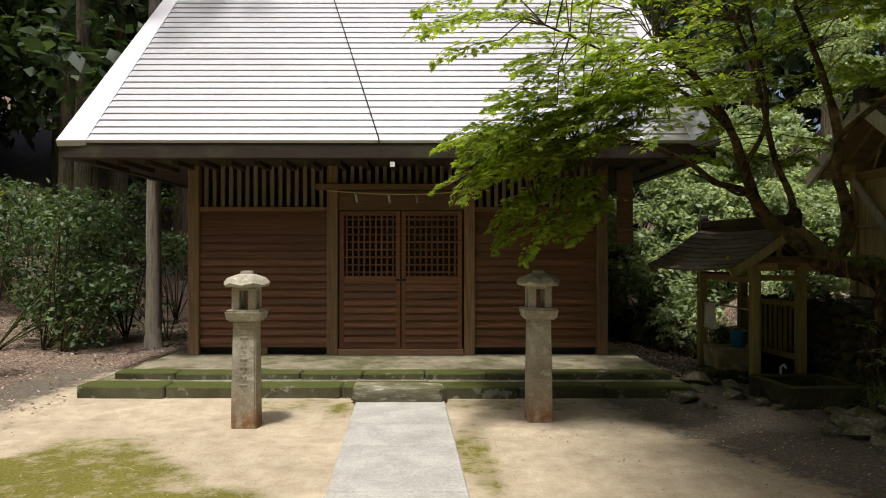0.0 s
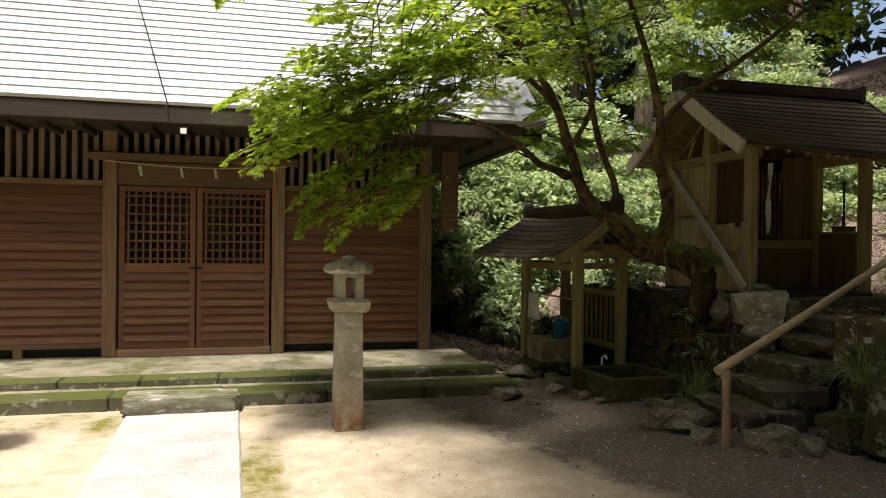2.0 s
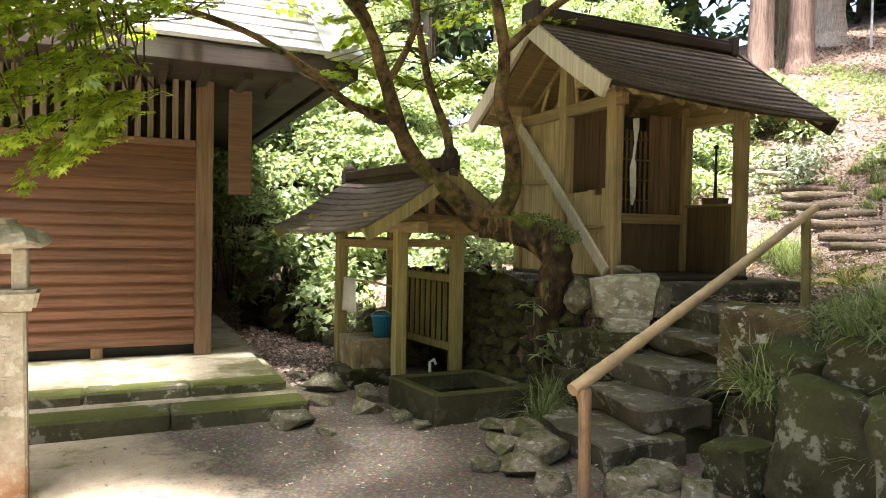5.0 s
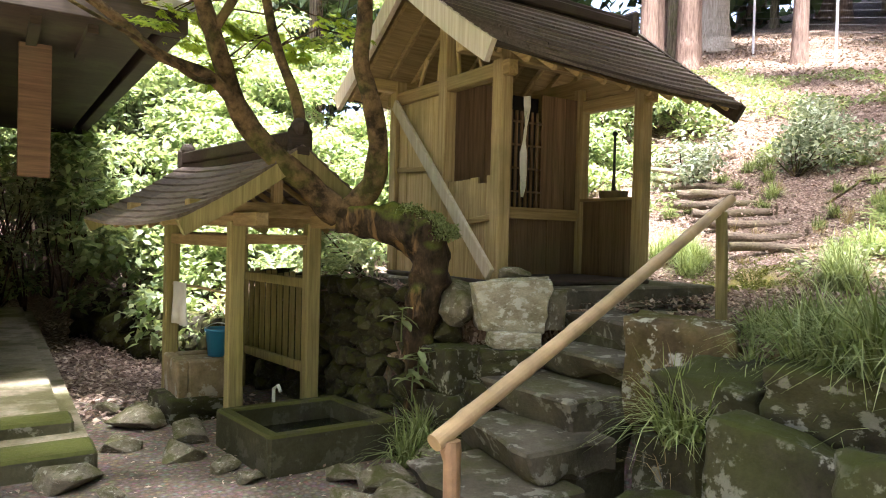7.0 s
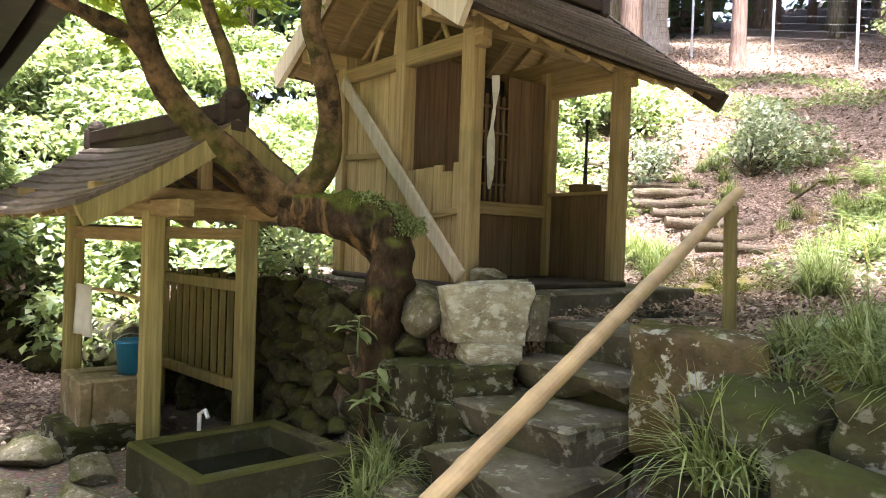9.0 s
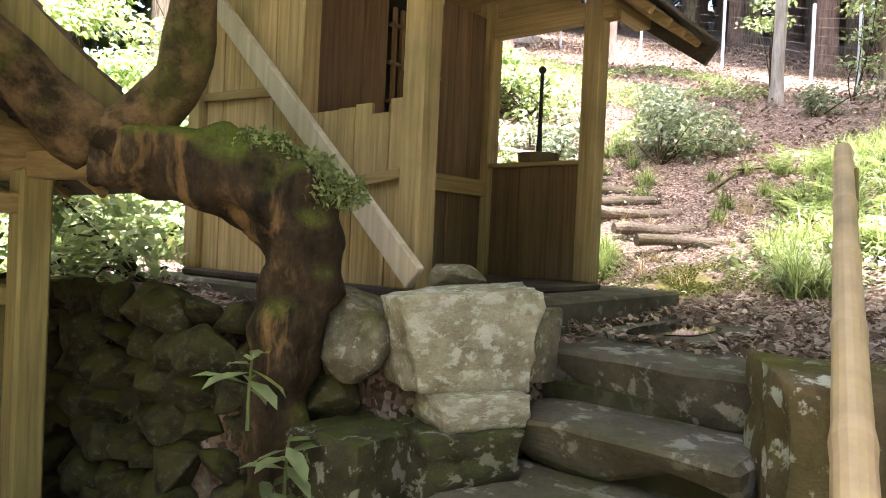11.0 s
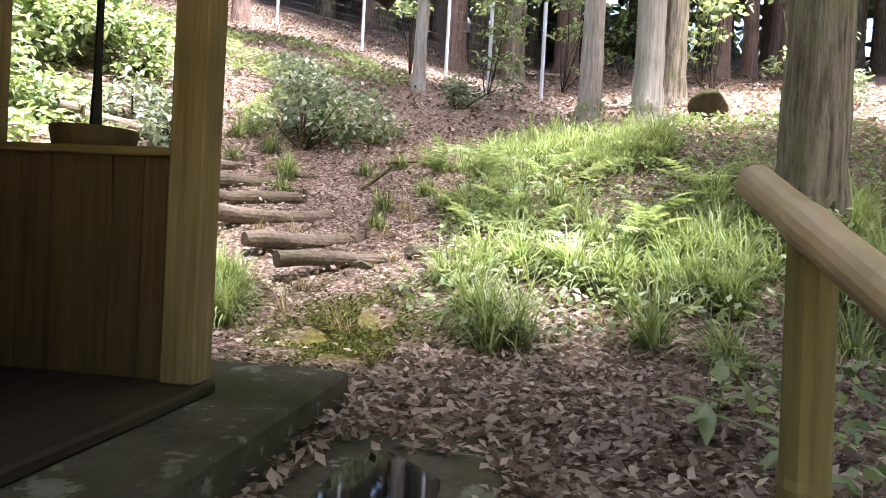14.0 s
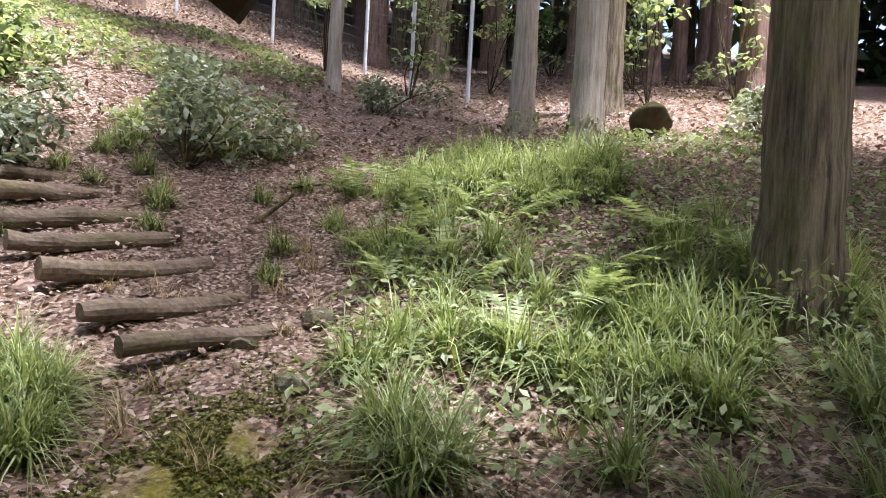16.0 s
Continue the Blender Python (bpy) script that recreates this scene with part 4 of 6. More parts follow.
part("parapet_cap", bx(SX1 - 0.05, SX1 + 0.16, SY0 + 0.05, SYM - 0.05, 1.70, 1.725, 0.004), M_HUTY, hut)
part("batten", beam((SX0 - 0.022, SY0 + 0.07, 1.50), (SX0 - 0.022, SYM - 0.07, 1.43), 0.02, 0.045, 0.003), M_HUTY, hut)
part("batten", beam((SX0 - 0.022, SYM + 0.07, 1.90), (SX0 - 0.022, SY1 - 0.02, 1.93), 0.02, 0.045, 0.003), M_HUTY, hut)
# Black sheet behind the lattice, painted in place of the unlit inside.
part("interior_shade_sheet", bx(SX0 + 0.5, SX0 + 1.04, SYM + 0.10, SYM + 0.12, 1.6, 2.6), M_IRON_AND_SHADE, hut)
for i in range(7):
    x = SX0 + 0.60 + i * 0.058
    part("lattice_bar", bx(x - 0.009, x + 0.009, SYM - 0.01, SYM + 0.012, 1.62, 2.45), M_HUTD, hut)
for i in range(4):
    part("lattice_rail", bx(SX0 + 0.56, SX0 + 1.0, SYM - 0.014, SYM + 0.016, 1.75 + i * 0.2, 1.765 + i * 0.2), M_HUTD, hut)
part("gable_board", bx(SX1 - 0.01, SX1 + 0.01, SY0 + 0.1, SY1 - 0.1, 2.62, 2.82), M_HUTY, hut)
for i in range(4):
    y = SYM + (-0.45 + 0.3 * i)
    part("gable_strut", beam((SX0 + 0.01, y, 2.62), (SX0 + 0.01, SYM + (y - SYM) * 0.75, 2.95 - 0.25 * abs(y - SYM)), 0.03, 0.03), M_HUTV, hut)

RX0, RX1, RYR, RZR = 4.86, 7.48, 8.07, 3.36


def hut_roof_point(u, v, side):
    z = RZR - 0.80 * v - 0.08 * v * (1 - v)
    z += 0.05 * (2 * u - 1) ** 2 * v - 0.10 * u * v
    return Vector((RX0 + (RX1 - RX0) * u, RYR + side * 1.16 * v, z))


hroof = part("roof", beam((RX0 + 0.02, RYR, RZR - 0.05), (RX1 - 0.02, RYR, RZR - 0.05), 0.08, 0.1), M_DARKW, hut, "grey-brown weathered wooden shingle roof")
for side in (-1, 1):
    rr = random.Random(side)
    for i in range(13):
        v0, v1 = i / 13, (i + 1.2) / 13
        cuts = [0] + sorted(rr.uniform(0.12, 0.88) for _ in range(4)) + [1]
        for u0, u1 in zip(cuts, cuts[1:]):
            bm = bmesh.new()
            e = rr.uniform(0, 0.006)
            ends = rr.uniform(-0.012, 0.012) if u1 == 1 else 0
            us = np.linspace(u0 + 0.0012, u1 - 0.0012 + ends, 4)
            topv = [[bm.verts.new(hut_roof_point(u, v, side) + up * dz) for u in us] for v, dz in ((v0, 0.008), (v1, 0.03 + e))]
            botv = [[bm.verts.new(p.co - up * 0.02) for p in row] for row in topv]
            for k in range(3):
                bm.faces.new((topv[0][k], topv[0][k + 1], topv[1][k + 1], topv[1][k]))
                bm.faces.new((botv[1][k], botv[1][k + 1], botv[0][k + 1], botv[0][k]))
                bm.faces.new((topv[1][k], topv[1][k + 1], botv[1][k + 1], botv[1][k]))
            bm.faces.new((topv[0][0], topv[1][0], botv[1][0], botv[0][0]))
            bm.faces.new((topv[0][3], botv[0][3], botv[1][3], topv[1][3]))
            part("shingle", bm, M_SHING, hroof)
    bm = bmesh.new()
    grid = [[bm.verts.new(hut_roof_point(u, v, side) - up * 0.03) for u in np.linspace(0.01, 0.99, 6)] for v in np.linspace(0, 0.98, 6)]
    for r0, r1 in zip(grid, grid[1:]):
        for k in range(5):
            bm.faces.new((r0[k], r0[k + 1], r1[k + 1], r1[k]))
    part("roof_boarding", bm, M_HUTX, hut)
    for k in range(11):
        u = 0.04 + 0.092 * k
        part("rafter", beam(hut_roof_point(u, 0.1, side) - up * 0.06, hut_roof_point(u, 0.96, side) - up * 0.055, 0.04, 0.05), M_HUTY, hut)
    for u in (0.0, 1.0):
        part("barge_board", strip([hut_roof_point(u, i / 6, side) - up * (0.05 + 0.004 * i) for i in range(7)], 0.04, 0.15), M_PALE if u == 0 else M_DARKW, hut)
    part("eave_lath", beam(hut_roof_point(0.01, 0.99, side) - up * 0.02, hut_roof_point(0.99, 0.99, side) - up * 0.02, 0.04, 0.035), M_DARKW, hut)
part("ridge_cap", beam((RX0 - 0.02, RYR, RZR + 0.06), (RX1 - 0.1, RYR, RZR + 0.05), 0.16, 0.09, 0.01), M_DARKW, hut)
part("ridge_cap", beam((RX0 + 0.0, RYR, RZR + 0.125), (RX1 - 0.12, RYR, RZR + 0.115), 0.09, 0.05, 0.01), M_DARKW, hut)
for x in (RX0 + 0.02, RX1 - 0.12):
    part("ridge_end", bx(x - 0.04, x + 0.04, RYR - 0.13, RYR + 0.13, RZR - 0.05, RZR + 0.19, 0.03), M_DARKW, hut)
brace = tagged(link("leaning_brace", beam((5.06, 7.12, 1.1), (5.2, 8.76, 2.50), 0.035, 0.10, 0.005), M_PALE), "long pale timber plank leaning against the hut", "timber")
pts = [(5.84 + 0.008 * math.sin(i), 7.72 + 0.004 * i, 2.5 - 0.09 * i) for i in range(10)]
tagged(link("hanging_cloth", strip(pts, 0.055, 0.02), M_CLOTH), "narrow white bell cloth hanging in the porch", "cloth")
stand = thing("metal_stand", (6.9, 7.72, 1.73), "slender dark metal stand with round base on ledge", "stand")
part("base", tube([(6.86, 7.72, 1.725), (6.86, 7.72, 1.79)], [0.12, 0.13], 20), M_HUTD, stand, "round brown wooden pot")
part("rod", tube([(6.86, 7.72, 1.79), (6.86, 7.72, 1.95), (6.86, 7.72, 2.1), (6.86, 7.72, 2.3)], [0.02, 0.014, 0.012, 0.012], 8), M_IRON_AND_SHADE, stand)
bm = bmesh.new()
bmesh.ops.create_uvsphere(bm, u_segments=8, v_segments=6, radius=0.025, matrix=Matrix.Translation((6.86, 7.72, 2.3)))
part("finial", bm, M_IRON_AND_SHADE, stand)

# ---------------------------------------------------------------- terrace edge, stair and rail
big = rock_mesh("boulder", 71, M_BIGST, 0.85, 4)
for v in big.vertices:
    v.co.x *= 0.98 + 0.28 * v.co.z
    v.co.z += 0.10 * v.co.x * (v.co.z > 0)
rock("boulder", (5.09, 6.95, 0.91), (0.50, 0.30, 0.34), -25, [big], 0, "large pale angular boulder at the terrace edge", "")
rock("wedge_stone", (5.06, 6.85, 0.70), (0.34, 0.26, 0.12), -25, [rock_mesh("flat_rock", 72, M_BIGST, 0.9, 3)], 0, "flat pale stone wedged below the boulder", "")
rock("corner_stone", (5.34, 6.88, 0.88), (0.22, 0.3, 0.28), -20, [rock_mesh("side_rock", 73, M_STONE, 0.8, 3)], 0, "grey lichened stone beside the boulder", "")
rock("cap_stone", (5.22, 7.06, 1.10), (0.26, 0.18, 0.13), -15, rocks, 2, "brown rounded stone resting on the terrace edge", "")
rock("back_stone", (4.86, 7.2, 0.92), (0.30, 0.30, 0.36), -40, [rock_mesh("edge_rock", 74, M_STONE, 0.72, 4)], 0, "mottled grey stone beside the maple trunk", "")
for k, (x, y, z, sx, sy, sz) in enumerate(((4.98, 6.86, 0.55, 0.36, 0.3, 0.22), (4.92, 6.86, 0.34, 0.4, 0.3, 0.24), (4.84, 6.86, 0.13, 0.42, 0.34, 0.26), (4.74, 7.06, 0.5, 0.3, 0.3, 0.3), (4.7, 7.02, 0.22, 0.32, 0.34, 0.32))):
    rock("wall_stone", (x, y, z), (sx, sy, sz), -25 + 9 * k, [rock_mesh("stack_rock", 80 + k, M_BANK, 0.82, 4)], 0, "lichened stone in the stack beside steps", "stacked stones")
stair = thing("stone_stair", (4.6, 6.3, 0), "uneven dark stone steps climbing to the terrace", "steps")


def slab(x0, x1, y0, y1, z0, z1, seed, skew=0.0, ragged=0.05):
    """A flat-topped quarry slab with broken front and underside."""
    bm = bx(x0, x1, y0, y1, z0, z1, 0.016)
    bmesh.ops.subdivide_edges(bm, edges=bm.edges[:], cuts=6, use_grid_fill=True)
    off = Vector((seed * 3.7, seed * 1.9, 0))
    for v in bm.verts:
        low = (z1 - v.co.z) / (z1 - z0)
        front = (x1 - v.co.x) / (x1 - x0)
        v.co.x += front * (ragged * 1.3 * noise.noise(v.co * 3.5 + off) + 0.07 * low) + skew * (v.co.y - y0)
        v.co.y += ragged * noise.noise(v.co * 4 + off)
        v.co.z += low * 0.09 * noise.noise(v.co * 5 + off) + 0.012 * noise.noise(v.co * 7 + off)
    return bm


for k, (x0, x1, y0, y1, z0, z1) in enumerate(((5.12, 5.66, 6.02, 6.82, 0.54, 0.675), (4.74, 5.3, 6.02, 6.80, 0.33, 0.50), (4.38, 4.95, 5.86, 6.66, 0.16, 0.33), (3.98, 4.62, 5.74, 6.5, -0.05, 0.165))):
    part("step", slab(x0, x1, y0, y1, z0, z1, k, (0.03, 0.0, 0.08, 0.12)[k]), M_STEP, stair)
    # Set-back fill; its dark colour stands for shade under the overhang.
    part("under_step_fill", bx(x0 + 0.16, x1 + 0.1, y0 + 0.02, y1, z0 - 0.22, z0 + 0.03), M_BASIN, stair, "dark fill for the shaded gap below a step")
rock("mossy_block", (5.36, 5.74, 0.66), (0.52, 0.62, 0.60), 25, [rock_mesh("mossy_block", 91, stone("mossy_boulder", (0.05, 0.036, 0.016), (0.19, 0.145, 0.075), 0.5, 0.9, (0.09, 0.085, 0.014), 0.8, patch=0.545), 0.85, 4)], 0, "big moss-topped block beside the steps", "", "stone")
rr = random.Random(4)
for k, (x, y, s) in enumerate(((3.62, 5.95, .3), (3.84, 6.2, .36), (3.98, 5.5, .34), (3.62, 5.66, .26), (4.2, 5.55, .32), (3.75, 6.45, .25), (4.05, 6.65, .3), (3.45, 6.15, .16), (3.95, 5.28, .2), (4.28, 5.25, .26), (3.3, 8.0, .3), (3.2, 7.62, .26), (3.08, 8.42, .34), (3.35, 7.3, .16), (3.42, 7.05, .14), (2.9, 7.95, .22), (2.95, 8.9, .2), (3.2, 8.85, .22), (3.9, 6.85, .2), (4.45, 6.85, .3), (2.58, 7.42, .3), (2.75, 7.15, .14))):
    rock("stone", (x, y, s * 0.12), (s * 1.25, s, s * 0.62), rr.uniform(0, 180), rocks, k)

wall = thing("retaining_wall", (4.5, 8, 0), "dry-laid dark mossy field stone terrace wall", "wall", kind="structure")
rr = random.Random(9)


def rubble(y0, y1, n, rows, size, top, inset, meshes, name="stone"):
    for j in range(rows):
        for i in range(n):
            y = y0 + (y1 - y0) * (i + 0.5 * (j % 2) + rr.uniform(-0.15, 0.15)) / n
            z = top * (j + 0.4) / rows
            x = float(wall_line(y)) + inset * (j / rows) + rr.uniform(-0.03, 0.03)
            s = size * rr.uniform(0.75, 1.3)
            ob = put(name, meshes[rr.randrange(len(meshes))], wall)
            ob.matrix_basis = pose(x, y, z, rr.uniform(-20, 20), rr.uniform(-20, 20), rr.uniform(0, 360)) @ Matrix.Diagonal((s * 1.1, s * 1.2, s * 0.95, 1))


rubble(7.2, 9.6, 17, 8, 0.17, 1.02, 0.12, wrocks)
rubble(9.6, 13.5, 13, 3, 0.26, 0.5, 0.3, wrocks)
bank_meshes = [rock_mesh("bank_rock", 100 + i, M_BANK, 0.82, 4) for i in range(5)]
for k, (x, y, z, sx, sy, sz) in enumerate(((5.0, 5.36, 0.22, 0.52, 0.5, 0.5), (5.12, 5.3, 0.58, 0.5, 0.56, 0.42), (4.86, 4.82, 0.30, 0.62, 0.66, 0.68), (5.12, 4.72, 0.72, 0.62, 0.62, 0.42), (4.74, 4.16, 0.34, 0.62, 0.74, 0.76), (4.98, 4.05, 0.78, 0.6, 0.66, 0.4), (4.82, 3.46, 0.34, 0.66, 0.74, 0.74), (5.1, 3.3, 0.8, 0.6, 0.7, 0.4), (4.98, 2.76, 0.34, 0.66, 0.74, 0.76), (5.2, 2.0, 0.34, 0.7, 0.84, 0.76), (4.62, 5.3, 0.12, 0.36, 0.34, 0.3))):
    ob = put("stone", bank_meshes[k % 5], wall)
    ob.matrix_basis = pose(x, y, z, rr.uniform(-8, 8), rr.uniform(-8, 8), rr.choice((0, 90, 180, 270)) + rr.uniform(-14, 14)) @ Matrix.Diagonal((sx, sy, sz, 1))

part("step", slab(5.46, 6.0, 6.06, 6.86, 0.69, 0.855, 9, 0.03, 0.05), M_STEP, stair, "broad wet flat slab at the head")
# Same dark fill, with the gap's shade in its colour, below the head slab.
part("under_step_fill", bx(5.5, 6.0, 6.04, 6.84, 0.55, 0.73), M_BASIN, stair)
bm = bx(5.95, 6.95, 6.40, 6.93, 0.66, 0.872, 0.015)
bmesh.ops.subdivide_edges(bm, edges=bm.edges[:], cuts=4, use_grid_fill=True)
for v in bm.verts:
    v.co += Vector((0.10 * noise.noise(v.co * 2.5), 0.07 * noise.noise(v.co * 3 + Vector((5, 0, 0))), 0))
tagged(link("flagstone", bm, M_STEP), "flat wet mossy flagstone beside the plinth", "flagstone")
bm = bmesh.new()
ring = [bm.verts.new((6.42 + 0.36 * math.cos(a) * (1 + 0.2 * math.sin(3 * a)), 6.66 + 0.18 * math.sin(a) * (1 + 0.2 * math.cos(2 * a)), 0.880)) for a in np.linspace(0, 2 * math.pi, 29)[:-1]]
bm.faces.new(ring)
r = bmesh.ops.extrude_face_region(bm, geom=bm.faces[:])
bmesh.ops.translate(bm, vec=(0, 0, -0.006), verts=[g for g in r["geom"] if isinstance(g, bmesh.types.BMVert)])
bmesh.ops.recalc_face_normals(bm, faces=bm.faces[:])
tagged(link("puddle", bm, mw), "rain puddle reflecting greenery on the flagstone", "puddle")

rail = thing("bamboo_handrail", (4.8, 5.7, 0), "smooth tan bamboo handrail on two short posts", "handrail")
a, b = Vector((3.63, 5.54, 0.575)), Vector((6.02, 5.965, 1.625))
pts, rad = [], []
for i in range(57):
    t = i / 56
    pts.append(a.lerp(b, t) - up * 0.012 * math.sin(math.pi * t))
    rad.append(0.035 - 0.006 * t + (0.0035 if i % 8 == 4 else 0))
part("pole", tube(pts, rad, 16), M_BAMB, rail)
M_RUST = plain("reddish_bamboo", (0.30, 0.185, 0.10), 0.6, 0, 0.3)
part("lower_post", tube([(3.7, 5.51, -0.05), (3.7, 5.515, 0.28), (3.7, 5.52, 0.50), (3.7, 5.53, 0.54), (3.7, 5.53, 0.58)], [0.034, 0.033, 0.034, 0.042, 0.036], 12), M_RUST, rail)
part("upper_post", tube([(5.88, 5.91, 0.8), (5.875, 5.915, 1.18), (5.875, 5.915, 1.195), (5.875, 5.915, 1.21), (5.87, 5.925, 1.54)], [0.036, 0.034, 0.037, 0.034, 0.033], 12), M_MOSSW, rail)

# ---------------------------------------------------------------- maple
maple = thing("maple_tree", (4.65, 7.3, 0), "crooked old maple with bright green leaves and mossy trunk", "tree")
BOUGHS = [
    ([(4.70, 7.28, -0.1), (4.66, 7.30, 0.35), (4.63, 7.31, 0.75), (4.68, 7.28, 1.12), (4.62, 7.32, 1.36), (4.42, 7.48, 1.43), (4.2, 7.66, 1.47)], [0.16, 0.115, 0.10, 0.135, 0.15, 0.13, 0.115]),
    ([(4.2, 7.66, 1.47), (3.99, 7.70, 1.66), (3.72, 7.74, 1.88), (3.54, 7.76, 2.1), (3.34, 7.69, 2.55), (3.15, 7.6, 2.95), (2.7, 7.3, 3.4), (2.1, 6.9, 3.7)], [0.10, 0.085, 0.075, 0.065, 0.055, 0.045, 0.035, 0.02]),
    ([(4.22, 7.62, 1.47), (4.34, 7.46, 1.70), (4.3, 7.37, 2.06), (4.17, 7.34, 2.45), (4.13, 7.23, 2.8), (3.9, 7.1, 3.4), (3.5, 6.9, 4.1)], [0.095, 0.075, 0.06, 0.055, 0.045, 0.035, 0.02]),
    ([(3.99, 7.70, 1.66), (3.98, 7.84, 1.95), (3.95, 7.88, 2.25), (3.81, 7.97, 2.7), (3.6, 7.9, 3.5), (3.3, 7.8, 4.2)], [0.05, 0.045, 0.04, 0.035, 0.025, 0.015]),
    ([(3.60, 7.76, 2.0), (3.36, 7.68, 2.26), (3.01, 7.66, 2.37), (2.69, 7.6, 2.58), (2.1, 7.35, 2.75), (1.3, 6.95, 2.72), (0.5, 6.6, 2.45), (0.0, 6.45, 2.2)], [0.04, 0.04, 0.034, 0.028, 0.022, 0.016, 0.01, 0.006]),
    ([(4.13, 7.23, 2.8), (4.4, 7.0, 3.1), (4.9, 6.7, 3.5), (5.3, 6.4, 3.9)], [0.035, 0.03, 0.022, 0.012]),
    ([(3.15, 7.6, 2.95), (2.6, 7.0, 3.1), (1.8, 6.5, 3.35), (0.9, 6.1, 3.6)], [0.03, 0.024, 0.016, 0.008]),
    ([(3.36, 7.68, 2.26), (3.2, 7.5, 2.22), (2.9, 7.3, 2.32), (2.5, 7.0, 2.4)], [0.022, 0.018, 0.013, 0.008]),
    ([(3.34, 7.69, 2.55), (3.5, 7.5, 3.0), (3.35, 7.3, 3.6), (3.0, 7.0, 4.3)], [0.03, 0.026, 0.02, 0.012]),
]
nodes_ = []
for k, (p, r) in enumerate(BOUGHS):
    pp, rad = smooth_line(p, r, 12 if k == 0 else 6)
    part("trunk" if k == 0 else "limb", tube(pp, rad, 28 if k == 0 else 14 if k < 3 else 9, 0.2 if k == 0 else 0.14 if k < 3 else 0.08, freq=9 if k == 0 else 7), M_BARKM if k == 0 else M_BARKL, maple, "dark mossy bent trunk with rotten hollow" if k == 0 else "", smooth=True)
    if k > 0:
        nodes_ += pp[len(pp) // 2:]
rr = random.Random(11)
fans = []      # (foot, heading, length, droop)
for i in range(46):      # layered boughs hanging before the hall
    t = i / 45
    x = 1.75 - 1.55 * t + rr.uniform(-.1, .1)
    hi = np.interp(x, (-0.2, 0.4, 1.0, 1.8), (2.62, 2.75, 2.92, 3.1))
    for j in range(2):
        fans.append(((x + 0.35, 6.75 + rr.uniform(-.6, .6), hi - 0.26 * j + rr.uniform(-.1, .1)), rr.uniform(155, 240), rr.uniform(0.5, 0.8), rr.uniform(0.25, 0.5)))
for i in range(26):      # lowest tips above the stone lantern
    fans.append(((rr.uniform(0.85, 1.65), rr.uniform(6.6, 7.5), rr.uniform(1.75, 2.35)), rr.uniform(150, 250), rr.uniform(0.35, 0.6), rr.uniform(0.5, 0.8)))
for i in range(38):      # upper boughs over the hall's eaves
    fans.append(((rr.uniform(0.4, 2.6), rr.uniform(5.7, 7.4), rr.uniform(3.2, 4.3)), rr.uniform(140, 260), rr.uniform(0.5, 0.9), rr.uniform(0.1, 0.35)))
for i in range(32):      # boughs along the eaves' end
    fans.append(((rr.uniform(0.9, 2.9), rr.uniform(5.8, 7.0), rr.uniform(2.95, 3.4)), rr.uniform(140, 260), rr.uniform(0.5, 0.8), rr.uniform(0.1, 0.25)))
for i in range(105):     # crown over trunk and shelter
    fans.append(((rr.uniform(1.9, 5.4), rr.uniform(6.3, 8.8), rr.uniform(3.3, 5.4)), rr.uniform(0, 360), rr.uniform(0.5, 0.9), rr.uniform(0.1, 0.35)))
for i in range(40):      # twigs reaching over the hut
    fans.append(((rr.uniform(4.6, 7.0), rr.uniform(6.6, 8.2), rr.uniform(3.95, 4.9)), rr.uniform(0, 360), rr.uniform(0.4, 0.8), rr.uniform(0.1, 0.3)))
for i in range(16):      # light tufts between the limbs
    fans.append(((rr.uniform(3.0, 4.6), rr.uniform(7.8, 8.9), rr.uniform(2.5, 3.2)), rr.uniform(0, 360), rr.uniform(0.3, 0.5), 0.3))
twigs = bmesh.new()
lp, ly, ls, lt = [], [], [], []
for foot, head, length, droop in fans:
    o = Vector(foot)
    a = radians(head)
    d, w = Vector((math.cos(a), math.sin(a), 0)), Vector((-math.sin(a), math.cos(a), 0))
    n = min(nodes_, key=lambda q: (q - o).length)
    m = n.lerp(o, 0.55) + Vector((rr.uniform(-.08, .08), rr.uniform(-.08, .08), 0.08))
    spine = [o + d * (length * q) - up * (droop * length * q * q) for q in (0, 0.35, 0.7, 1.0)]
    tube([n, m] + spine, [0.007, 0.006, 0.005, 0.004, 0.003, 0.0015], 5, bm=twigs, caps=False)
    for k in range(78):
        q = rr.random() ** 0.8
        span = 0.36 * length * (1.1 - q) + 0.05
        side = rr.uniform(-1, 1)
        p = o + d * (length * min(1, q + 0.25 * abs(side) * (1 - q))) - up * (droop * length * q * q + 0.10 * abs(side) * span + rr.uniform(-0.015, 0.03)) + w * side * span
        lp.append(p)
        ly.append(a + side * 0.9 + rr.uniform(-.4, .4))
        ls.append(rr.uniform(0.034, 0.066))
        lt.append(0.25 + droop * q + rr.uniform(-.3, .3))
crown = put("crown", scatter("crown", MAPLE, MAPLE_Q, np.array(lp), np.array(ls), np.array(ly), np.array(lt), rng.normal(0, 0.3, len(lp)), M_MAPLE), maple, "bright yellow-green palmate leaves")
part("twig_mass", twigs, M_BARKL, maple)
fr = put("trunk_moss", leaf_cloud("trunk_moss", [(4.66, 7.28, 1.45), (4.55, 7.36, 1.50), (4.72, 7.2, 1.38)], [(0.12, 0.12, 0.07)] * 3, 1300, 0.022, M_GRASS, flat=0.9), maple, "green moss and grass on the bend")

# ---------------------------------------------------------------- log steps on the slope
def hz(x, y):
    return float(height(x, y))


